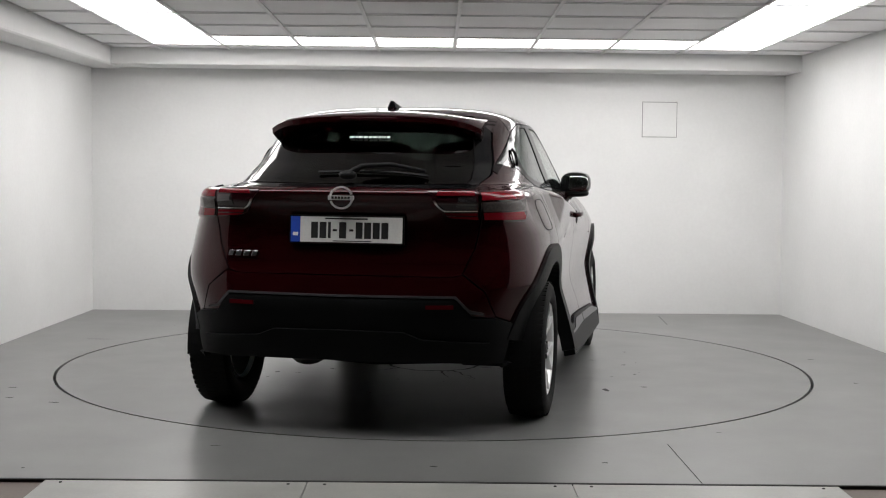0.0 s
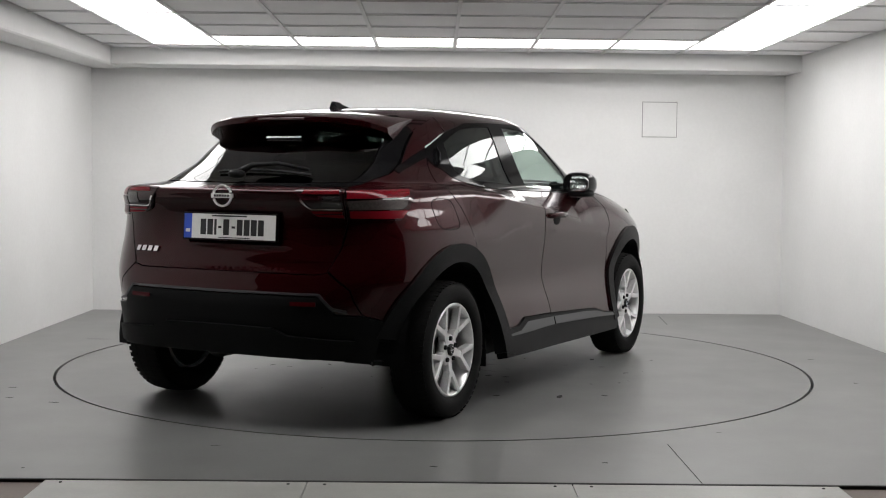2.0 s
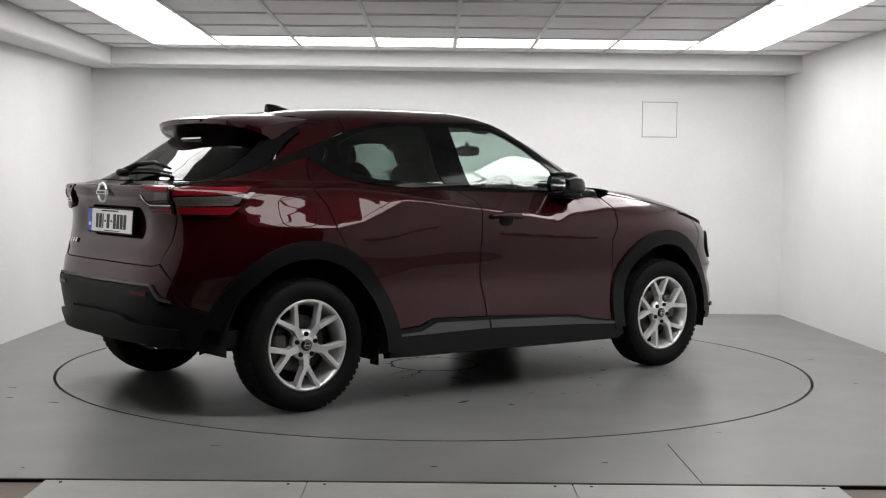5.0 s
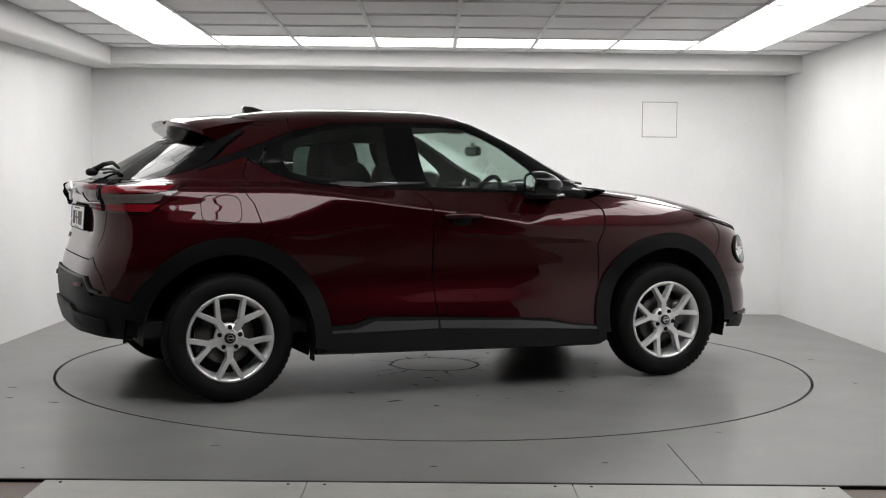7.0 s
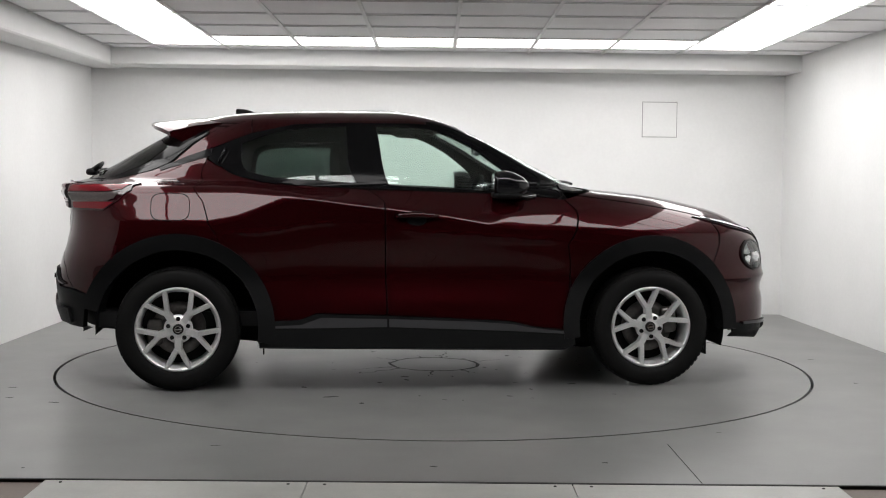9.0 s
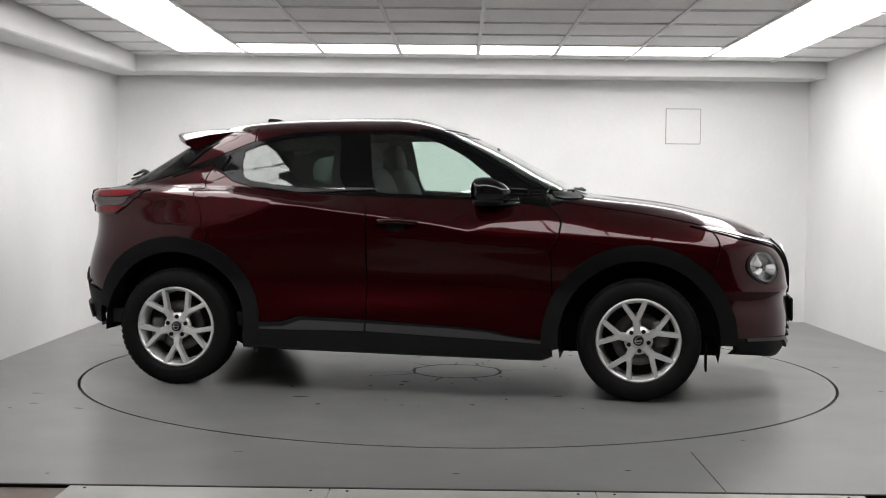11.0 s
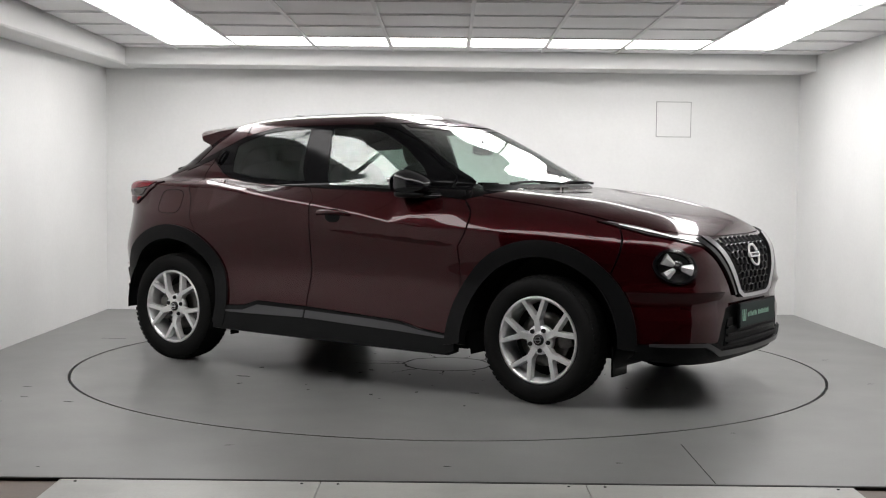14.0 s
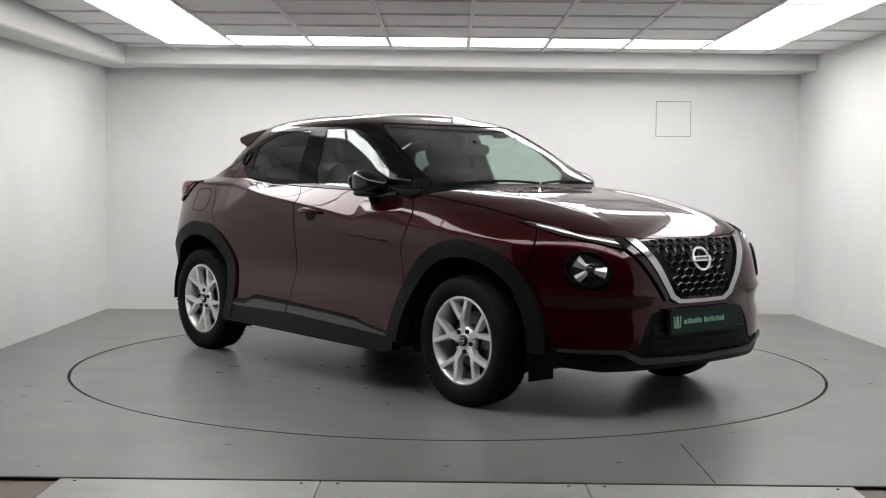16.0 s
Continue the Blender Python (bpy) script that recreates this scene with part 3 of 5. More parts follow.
def panel(name, poly, mat, parent, holes=(), lift=0.0, thick=0.012, step=0.028, centre=False, only=None, label="", back=None, shape=None):
    """A body panel: on both sides of the car, or across its middle, or on one side (only: 1 right, -1 left)."""
    data = sheet(poly, holes, lift, thick, step, centre, shape)
    mats = [mat, back or TRIM]
    if centre:
        return [sheet_mesh(name, *data, thick, mats, False, True, parent, label, shape)]
    out = []
    for s in (1, -1):
        if only in (None, s):
            out.append(sheet_mesh(name, *data, thick, mats, s < 0, False, parent, label, shape))
    return out


def place(x=None, y=None, z=0.5, end=1, lift=0.0):
    """A point and normal on the body (right side for a side point)."""
    u, t = by_x(x, z) if x is not None else by_y(abs(y), z, end)
    p, n = ring_point(np.array([u]), np.array([t]))[0], ring_normal(np.array([u]), np.array([t]))[0]
    if x is None and y > 0:
        p, n = p * (1, -1, 1), n * (1, -1, 1)
    return Vector(p + n * lift), Vector(n)


def tube(points, radius, bm=None, n=8, flat=1.0):
    """A rounded bar along points."""
    bm = bm or bmesh.new()
    pts = [Vector(p) for p in points]
    loops = []
    for i, p in enumerate(pts):
        d = (pts[min(i + 1, len(pts) - 1)] - pts[max(i - 1, 0)]).normalized()
        a = d.cross(Vector((0, 0, 1)))
        a = a.normalized() if a.length > 1e-3 else Vector((1, 0, 0))
        b = d.cross(a).normalized()
        r = radius[i] if isinstance(radius, (list, tuple)) else radius
        loops.append([bm.verts.new(p + (a * math.cos(2 * math.pi * j / n) + b * flat * math.sin(2 * math.pi * j / n)) * r) for j in range(n)])
    for i in range(len(pts) - 1):
        for j in range(n):
            bm.faces.new((loops[i][j], loops[i][(j + 1) % n], loops[i + 1][(j + 1) % n], loops[i + 1][j]))
    bm.faces.new(loops[0][::-1])
    bm.faces.new(loops[-1])
    bmesh.ops.recalc_face_normals(bm, faces=bm.faces)
    return bm


def blob(size, at=(0, 0, 0), power=3.0, rot=None, bm=None, nu=20, nv=12):
    """A rounded box (superellipsoid)."""
    bm = bm or bmesh.new()
    f = lambda v: math.copysign(abs(v) ** (2 / power), v)
    m = (Matrix.Translation(at) @ (rot or Matrix()))
    grid = []
    for j in range(nv + 1):
        b = -math.pi / 2 + math.pi * j / nv
        grid.append([bm.verts.new(m @ Vector((size[0] * f(math.cos(b)) * f(math.cos(2 * math.pi * i / nu)), size[1] * f(math.cos(b)) * f(math.sin(2 * math.pi * i / nu)), size[2] * f(math.sin(b))))) for i in range(nu)])
    for j in range(nv):
        for i in range(nu):
            bm.faces.new((grid[j][i], grid[j][(i + 1) % nu], grid[j + 1][(i + 1) % nu], grid[j + 1][i]))
    bmesh.ops.remove_doubles(bm, verts=bm.verts, dist=1e-5)
    bmesh.ops.recalc_face_normals(bm, faces=bm.faces)
    return bm


def lathe(profile, n=64, bm=None, closed=True):
    """Turned about the y axis: profile of (radius, y)."""
    bm = bm or bmesh.new()
    loops = [[bm.verts.new((r * math.cos(2 * math.pi * i / n), y, r * math.sin(2 * math.pi * i / n))) for i in range(n)] for r, y in profile]
    m = len(loops)
    for a in range(m if closed else m - 1):
        for i in range(n):
            bm.faces.new((loops[a][i], loops[a][(i + 1) % n], loops[(a + 1) % m][(i + 1) % n], loops[(a + 1) % m][i]))
    bmesh.ops.recalc_face_normals(bm, faces=bm.faces)
    return bm


def beam(bm, a, b, wa, wb, y0, y1, yb0=None, yb1=None):
    """A tapered spoke from a to b in the wheel's plane, between depths y0 (outer) and y1."""
    a, b = Vector((a[0], 0, a[1])), Vector((b[0], 0, b[1]))
    d = (b - a).normalized()
    s = Vector((-d.z, 0, d.x))
    yb0, yb1 = y0 if yb0 is None else yb0, y1 if yb1 is None else yb1
    vs = []
    for p, w, o, i in ((a, wa, y0, y1), (b, wb, yb0, yb1)):
        for k, y, sc in ((-1, o, 0.74), (1, o, 0.74), (1, i, 1.0), (-1, i, 1.0)):
            vs.append(bm.verts.new(p + s * w * k * sc + Vector((0, y, 0))))
    q = vs
    for f in ((0, 1, 5, 4), (1, 2, 6, 5), (2, 3, 7, 6), (3, 0, 4, 7), (3, 2, 1, 0), (4, 5, 6, 7)):
        bm.faces.new([q[i] for i in f])


def build_wheel(parent):
    """A wheel with its outer face towards -y, centred on its hub."""
    wheel = new("wheel")
    wheel.parent = parent
    prof = [(0.222, -0.045), (0.228, -0.075), (0.236, -0.088), (0.262, -0.100), (0.292, -0.099), (0.314, -0.092), (0.327, -0.080), (0.334, -0.060), (0.336, 0.0), (0.334, 0.060), (0.327, 0.085), (0.300, 0.100), (0.262, 0.100), (0.225, 0.085), (0.222, 0.0)]
    tyre = part("tyre", lathe(prof, 96), RUBBER, wheel, "black rubber tyre", True)
    bm = bmesh.new()
    for i in range(60):
        a = 2 * math.pi * i / 60
        for y0, y1, sk in ((-0.088, -0.035, 0.04), (-0.025, 0.025, 0.0), (0.035, 0.088, -0.04)):
            pts = [(a - 0.034, y0), (a + 0.034, y0), (a + 0.034 + sk, y1), (a - 0.034 + sk, y1)]
            lo = [bm.verts.new((r * math.cos(t), y, r * math.sin(t))) for (t, y) in pts for r in (0.326 if abs(y) > 0.07 else 0.330,)]
            hi = [bm.verts.new((r * math.cos(t), y, r * math.sin(t))) for (t, y) in pts for r in (0.330 if abs(y) > 0.07 else 0.3372,)]
            bm.faces.new(hi)
            for k in range(4):
                bm.faces.new((lo[k], lo[(k + 1) % 4], hi[(k + 1) % 4], hi[k]))
    bmesh.ops.recalc_face_normals(bm, faces=bm.faces)
    part("tread", bm, RUBBER, tyre)
    rim = part("rim", lathe([(0.224, -0.086), (0.231, -0.082), (0.229, -0.070), (0.214, -0.055), (0.207, 0.08), (0.200, 0.08), (0.203, -0.055), (0.213, -0.075), (0.218, -0.085)], 96), ALLOY, wheel, "silver alloy rim", True)
    for i in range(5):
        bm = bmesh.new()
        a = math.pi / 2 + 2 * math.pi * i / 5
        pol = lambda r, d: (r * math.cos(a + d), r * math.sin(a + d))
        beam(bm, pol(0.040, 0), pol(0.132, 0), 0.026, 0.021, -0.064, -0.03, -0.077, -0.04)
        for s in (-1, 1):
            beam(bm, pol(0.112, s * 0.070), pol(0.221, s * 0.290), 0.0165, 0.0150, -0.0765, -0.037, -0.086, -0.05)
        bmesh.ops.recalc_face_normals(bm, faces=bm.faces)
        soften(bm, 0.003, 2)
        part("spoke", bm, ALLOY, rim, "forked silver spoke")
        bm = bmesh.new()
        bmesh.ops.create_cone(bm, cap_ends=True, segments=14, radius1=0.0125, radius2=0.011, depth=0.012, matrix=Matrix.Translation((0.056 * math.cos(a + math.pi / 5), -0.068, 0.056 * math.sin(a + math.pi / 5))) @ Matrix.Rotation(math.pi / 2, 4, "X"))
        part("wheel_nut", bm, TRIM, rim, "dark wheel nut")
    part("hub", lathe([(0.001, -0.066), (0.072, -0.064), (0.078, -0.055), (0.078, -0.03), (0.001, -0.03)], 40, closed=False), ALLOY, rim, "", True)
    cap = part("hub_cap", lathe([(0.001, -0.078), (0.022, -0.078), (0.029, -0.074), (0.030, -0.060), (0.001, -0.060)], 32, closed=False), GLOSS_BLACK, rim, "black hub cap with a plain ring", True)
    bm = lathe([(0.015, -0.0785), (0.0185, -0.0785), (0.0185, -0.080), (0.015, -0.080)], 28)
    box(-0.02, 0.02, -0.0805, -0.0785, -0.003, 0.003, bm)
    part("emblem", bm, CHROME, cap)
    part("brake_disc", lathe([(0.06, 0.0), (0.145, 0.0), (0.145, 0.02), (0.06, 0.02)], 48), STEEL, wheel, "steel brake disc", True)
    part("caliper", blob((0.045, 0.035, 0.075), (0.125, 0.0, 0.02), 4), STEEL, wheel, "", True)
    part("backing", lathe([(0.001, 0.045), (0.198, 0.045), (0.198, 0.055), (0.001, 0.055)], 40, closed=False), TRIM, wheel)
    return wheel


def copy_part(ob, m, parent):
    o = copy_thing(ob, m)
    o.parent = parent
    return o


def door_shape(P):
    """A falling crease below the handle and a soft ridge above the sill."""
    x, z = P[:, 0], P[:, 2]
    fade = lambda a, b, w: np.clip((x - a) / w, 0, 1) * np.clip((b - x) / w, 0, 1)
    return (0.0045 * np.exp(-(np.abs(z - 0.870 + 0.061 * x) / 0.015) ** 1.4) * fade(-0.16, 0.84, 0.12) + 0.0045 * np.exp(-(np.abs(z - 0.890 - 0.027 * np.tanh((x + 0.72) / 0.12)) / 0.015) ** 1.4) * fade(-1.10, -0.38, 0.15)
            + 0.003 * np.exp(-((z - 0.47) / 0.050) ** 2) * fade(-0.80, 0.62, 0.35))


def nose_shape(P):
    """A ridge across the bumper and a shallow dish round the headlight."""
    y, z = np.abs(P[:, 1]), P[:, 2]
    rise = np.clip((y - 0.28) / 0.15, 0, 1)
    return (0.012 * np.exp(-(np.abs(z - 0.612) / 0.022) ** 1.4) - 0.014 * np.exp(-((z - 0.535) / 0.050) ** 2)) * rise * np.clip((0.86 - y) / 0.12, 0, 1) - 0.008 * np.exp(-(((y - 0.655) / 0.115) ** 2 + ((z - 0.738) / 0.115) ** 2) ** 2)


def build_body(car):
    R = 0.512
    # sides
    panel("front_fender", side([(0.845, 0.545), (0.832, 0.80), (0.822, 1.055), (0.90, 1.072), (1.10, 1.048), (1.30, 1.022), (1.48, 0.992), (1.64, 0.958), (1.70, 0.925), (1.695, 0.70)] + arc(1, R, 44.5, 155.5)), PAINT, car)
    panel("rear_door", side([(-0.190, 0.417), (-0.199, 0.70), (-0.205, 1.03), (-0.243, 1.067), (-0.292, 1.098), (-0.57, 1.110), (-0.82, 1.126), (-0.95, 1.150), (-1.03, 1.173), (-1.09, 1.210), (-1.172, 1.257), (-1.195, 1.127), (-1.183, 1.025), (-1.153, 0.91), (-1.09, 0.792)] + arc(-1, R, 63.5, 6, 20) + [(-0.80, 0.387), (-0.66, 0.395), (-0.57, 0.428)]), PAINT, car, step=0.014, shape=door_shape)
    panel("front_door", side([(-0.182, 0.416), (0.30, 0.393), (0.50, 0.382), (0.63, 0.352), (0.835, 0.332), (0.838, 0.55), (0.825, 0.80), (0.815, 1.050), (0.62, 1.068), (0.41, 1.081), (0.05, 1.090), (-0.283, 1.098), (-0.235, 1.065), (-0.197, 1.03), (-0.191, 0.70)]), PAINT, car, step=0.014, shape=door_shape)
    quarter = [(-1.097, 0.797), (-1.160, 0.91), (-1.190, 1.025), (-1.202, 1.127), (-1.179, 1.257), (-1.162, 1.287), (-1.148, 1.327), (-1.075, 1.354), (-0.93, 1.411), (-0.93, 1.487), (-1.13, 1.487), (-1.17, 1.44)]
    poly = side(quarter) + [by_r(0.558, 1.40), by_r(0.573, 1.34), by_r(0.598, 1.25), by_r(0.608, 1.19), by_r(0.583, 1.141), by_r(0.580, 1.124), by_r(0.612, 1.114), by_r(0.622, 1.05), by_r(0.629, 0.97), by_r(0.607, 0.86), by_r(0.558, 0.747), by_r(0.66, 0.664), by_r(0.70, 0.55)] + side([(-1.80, 0.52)] + arc(-1, R, 158, 64.5, 26))
    panel("rear_quarter", poly, PAINT, car)
    # black arch mouldings, sills
    for end, a0, a1 in ((1, -2, 186), (-1, -8, 168)):
        outer, inner = arc(end, R + 0.012, a0, a1, 30), arc(end, 0.432, a1, a0, 30, 0.005)
        panel("arch_moulding", side(outer + inner), PLASTIC, car, lift=0.015, thick=0.07, back=PLASTIC, label="black plastic wheel arch moulding")
    panel("sill", side([(-0.88, 0.245), (-0.2, 0.238), (0.80, 0.225), (0.86, 0.25), (0.845, 0.328), (0.63, 0.347), (0.50, 0.377), (0.30, 0.388), (-0.19, 0.41), (-0.57, 0.421), (-0.66, 0.388), (-0.88, 0.38)]), PLASTIC, car, lift=0.010, thick=0.06, back=PLASTIC, label="black plastic sill moulding")
    panel("sill_strip", side([(-0.84, 0.355), (-0.66, 0.362), (-0.55, 0.400), (-0.19, 0.392), (-0.19, 0.350), (-0.62, 0.345), (-0.84, 0.345)]), SATIN, car, lift=0.014, thick=0.01, label="satin grey sill strip")
    panel("sill_strip", side([(-0.178, 0.392), (0.30, 0.376), (0.50, 0.362), (0.64, 0.338), (0.80, 0.322), (0.80, 0.308), (0.5, 0.325), (-0.178, 0.350)]), SATIN, car, lift=0.014, thick=0.01, label="satin grey sill strip")
    # glasshouse
    rear_pane = side([(-0.985, 1.30), (-0.945, 1.188), (-0.80, 1.160), (-0.65, 1.150), (-0.345, 1.136), (-0.405, 1.452), (-0.58, 1.446), (-0.753, 1.428), (-0.871, 1.393), (-0.985, 1.348)])
    front_pane = side([(-0.160, 1.120), (0.15, 1.107), (0.45, 1.095), (0.605, 1.086), (0.47, 1.23), (0.33, 1.335), (0.19, 1.408), (0.085, 1.444), (-0.06, 1.455), (-0.234, 1.456)])
    dlo = side([(-1.155, 1.287), (-1.165, 1.263), (-1.09, 1.216), (-1.03, 1.178), (-0.95, 1.155), (-0.82, 1.131), (-0.57, 1.115), (-0.29, 1.103), (0.05, 1.095), (0.41, 1.086), (0.62, 1.073), (0.785, 1.058), (0.782, 1.10), (0.686, 1.173), (0.522, 1.276), (0.364, 1.378), (0.20, 1.445), (0.05, 1.468), (-0.10, 1.473), (-0.40, 1.470), (-0.69, 1.458), (-0.92, 1.408), (-1.07, 1.349), (-1.14, 1.322)])
    panel("window_surround", dlo, SURROUND, car, holes=(rear_pane, front_pane), lift=0.001, thick=0.02, label="gloss black window surround")
    panel("rear_side_window", rear_pane, PRIVACY, car, lift=-0.003, thick=0.004, back=PRIVACY, label="dark tinted side window")
    opening = side([(-0.928, 1.204), (-0.85, 1.180), (-0.75, 1.165), (-0.425, 1.150), (-0.440, 1.372), (-0.60, 1.372), (-0.815, 1.362), (-0.88, 1.348), (-0.916, 1.318)])
    panel("door_lining", side([(-1.02, 1.18), (-0.75, 1.125), (-0.30, 1.105), (-0.36, 1.465), (-0.69, 1.452), (-0.90, 1.405), (-1.04, 1.355)]), TRIM, car, holes=(opening,), lift=-0.028, thick=0.02, label="black inner door frame")
    panel("front_side_window", front_pane, GLASS, car, lift=-0.003, thick=0.004, back=GLASS, label="clear greenish side window")
    # A-pillar and rail above the doors
    zr = 1.487
    shield_edge = [(0.647, 1.150), (0.638, 1.20), (0.620, 1.28), (0.587, 1.37), (0.552, 1.44), (0.505, zr)]
    rail = side([(0.05, 1.472), (-0.10, 1.477), (-0.40, 1.474), (-0.69, 1.463), (-0.922, 1.413), (-0.922, zr)]) + [by_x(-0.5, zr), by_x(0.05, zr)]
    panel("roof_rail", rail, PAINT, car, thick=0.03)
    poly = side([(0.790, 1.062), (0.787, 1.104), (0.690, 1.178), (0.526, 1.281), (0.368, 1.383), (0.204, 1.450), (0.053, 1.473), (0.053, zr)]) + [by_y(0.525, zr)] + [by_y(y, z) for y, z in shield_edge[::-1]] + [by_y(0.672, 1.118)]
    panel("front_pillar", poly, SURROUND, car, thick=0.03, label="dark glossy front pillar")
    shield = [by_y(y - 0.006, z) for y, z in shield_edge] + [by_y(0.0, zr), by_y(0.0, 1.150)]
    panel("windscreen", shield, GLASS, car, centre=True, lift=-0.004, thick=0.005, step=0.04, back=GLASS, label="clear greenish windscreen")
    panel("windscreen_band", [by_y(0.48, 1.478), by_y(0.0, 1.478), by_y(0.0, 1.455), by_y(0.15, 1.455), by_y(0.49, 1.462)], GLOSS_BLACK, car, centre=True, lift=-0.002, thick=0.003, step=0.04)
    panel("cowl", [by_y(0.625, 1.145), by_y(0.0, 1.145), by_y(0.0, 1.124), by_y(0.66, 1.110)], PLASTIC, car, centre=True, lift=-0.010, step=0.03, label="black scuttle panel")
    # roof: a cap over the upper rings
    n, rows = 72, [t_of(zr) + (23.9 - t_of(zr)) * (i / 16) for i in range(17)]
    us = np.concatenate([np.linspace(-2, 2, n)])
    bm = bmesh.new()
    loops = []
    for t in rows:
        right = ring_point(us, np.full(n, t))
        left = (right * (1, -1, 1))[::-1][1:-1]
        loops.append([bm.verts.new(p) for p in np.concatenate([right, left])])
    m = len(loops[0])
    for a, b in zip(loops[:-1], loops[1:]):
        for i in range(m):
            bm.faces.new((a[i], a[(i + 1) % m], b[(i + 1) % m], b[i]))
    bm.faces.new(loops[-1])
    bmesh.ops.recalc_face_normals(bm, faces=bm.faces)
    part("roof", bm, PAINT, car, "", True)
    # bonnet
    hood_side = [(0.905, 1.078), (1.10, 1.054), (1.30, 1.028), (1.48, 0.998), (1.63, 0.966)]
    nose = [by_y(0.66, 0.925), by_y(0.52, 0.900), by_y(0.40, 0.885), by_y(0.20, 0.880), by_y(0.0, 0.880)]

    def ribs(P):
        y = np.abs(P[:, 1])
        edge = 0.40 + 0.12 * (1.9 - P[:, 0]).clip(0, 1)
        return -0.012 / (1 + np.exp(-(edge - y) / 0.012)) * np.clip((2.0 - P[:, 0]) / 0.4, 0, 1) * np.clip((P[:, 0] - 0.95) / 0.2, 0, 1)

    panel("bonnet", [by_y(0.0, 1.121), by_y(0.45, 1.119), by_y(0.625, 1.106)] + side(hood_side) + nose, PAINT, car, centre=True, step=0.024, shape=ribs)
    # nose
    lamp = ellipse_on(0.655, 0.738, 0.074, 0.084)
    grille = [by_y(0.365, 0.862), by_y(0.20, 0.872), by_y(0.0, 0.872), by_y(0.0, 0.590), by_y(0.155, 0.590), by_y(0.20, 0.610), by_y(0.26, 0.70)]
    drl = [by_x(1.585, 0.957), by_x(1.70, 0.945), by_x(1.83, 0.920), by_y(0.66, 0.900), by_y(0.52, 0.875), by_y(0.40, 0.855), by_y(0.44, 0.820), by_y(0.60, 0.862), by_x(1.84, 0.892), by_x(1.70, 0.928)]
    front = side([(1.703, 0.70), (1.707, 0.928)]) + [by_x(1.70, 0.951)] + [by_x(1.64, 0.962)] + nose_under(nose) + [by_y(0.0, 0.529), by_y(0.30, 0.529), by_y(0.36, 0.515), by_y(0.405, 0.44), by_y(0.44, 0.345), by_y(0.60, 0.345)] + side([(1.84, 0.350)] + arc(1, R, 3, 43.5, 12))
    panel("front_bumper", front, PAINT, car, holes=(lamp,), centre=True, step=0.014, shape=nose_shape)
    panel("lower_bumper", [by_y(0.0, 0.525), by_y(0.30, 0.525), by_y(0.357, 0.512), by_y(0.401, 0.44), by_y(0.436, 0.341), by_y(0.60, 0.341)] + side([(1.84, 0.346)] + arc(1, R, 2, -4, 4) + [(1.80, 0.27)]) + [by_y(0.60, 0.235), by_y(0.0, 0.225)], PLASTIC, car, centre=True, lift=-0.004, label="black plastic lower bumper")
    panel("skid_strip", [by_y(0.76, 0.352), by_y(0.52, 0.347), by_y(0.42, 0.303), by_y(0.0, 0.292), by_y(0.0, 0.266), by_y(0.43, 0.276), by_y(0.54, 0.328), by_y(0.76, 0.337)], SATIN, car, centre=True, lift=0.014, thick=0.025, step=0.016, label="satin grey lower lip")
    panel("lower_intake", [by_y(0.35, 0.46), by_y(0.0, 0.47), by_y(0.0, 0.31), by_y(0.38, 0.32)], TRIM, car, centre=True, lift=0.002, thick=0.004)
    for z in (0.335, 0.375, 0.415):
        panel("intake_bar", [by_y(0.36, z + 0.006), by_y(0.0, z + 0.006), by_y(0.0, z - 0.006), by_y(0.36, z - 0.006)], PLASTIC, car, centre=True, lift=0.014, thick=0.02)
    g = panel("grille", grille, TRIM, car, centre=True, lift=0.004, thick=0.01, label="black honeycomb grille with chrome surround")[0]
    # honeycomb mesh of the grille
    bm = bmesh.new()
    row = 0
    z = 0.605
    while z < 0.865:
        half = 0.13 + (z - 0.59) * 0.78
        y = -0.064 * round(half / 0.064) + (0.032 if row % 2 else 0)
        while y < half:
            if abs(y) < half:
                p, nrm = place(y=y, z=z, lift=0.014)
                up = Vector((0, 0, 1))
                a = nrm.cross(up).normalized()
                up = a.cross(nrm)
                ring_o, ring_i, ring_b = [], [], []
                for k in range(6):
                    an = math.pi / 6 + k * math.pi / 3
                    d = a * math.cos(an) * 1.34 + up * math.sin(an) * 0.84
                    ring_o.append(bm.verts.new(p + d * 0.0276 + nrm * 0.004))
                    ring_i.append(bm.verts.new(p + d * 0.0246 + nrm * 0.006))
                    ring_b.append(bm.verts.new(p + d * 0.0238 - nrm * 0.0085))
                for k in range(6):
                    bm.faces.new((ring_o[k], ring_o[(k + 1) % 6], ring_i[(k + 1) % 6], ring_i[k]))
                    bm.faces.new((ring_i[k], ring_i[(k + 1) % 6], ring_b[(k + 1) % 6], ring_b[k]))
            y += 0.064
        z += 0.0345
        row += 1
    tagged(part("honeycomb", bm, HONEYCOMB, g, "gloss black honeycomb mesh"), kind="stuff")
    u_shape = [by_y(0.385, 0.868), by_y(0.275, 0.700), by_y(0.212, 0.604), by_y(0.165, 0.578), by_y(0.0, 0.575), by_y(0.0, 0.556), by_y(0.182, 0.559), by_y(0.243, 0.587), by_y(0.321, 0.700), by_y(0.447, 0.872)]
    panel("grille_surround", u_shape, DARK_CHROME, g, centre=True, lift=0.020, thick=0.03, step=0.02, label="chrome U-shaped surround")
    panel("grille_outer_trim", [by_y(0.452, 0.872), by_y(0.326, 0.700), by_y(0.248, 0.585), by_y(0.270, 0.575), by_y(0.36, 0.695), by_y(0.51, 0.868)], GLOSS_BLACK, g, lift=0.014, thick=0.02, step=0.02)
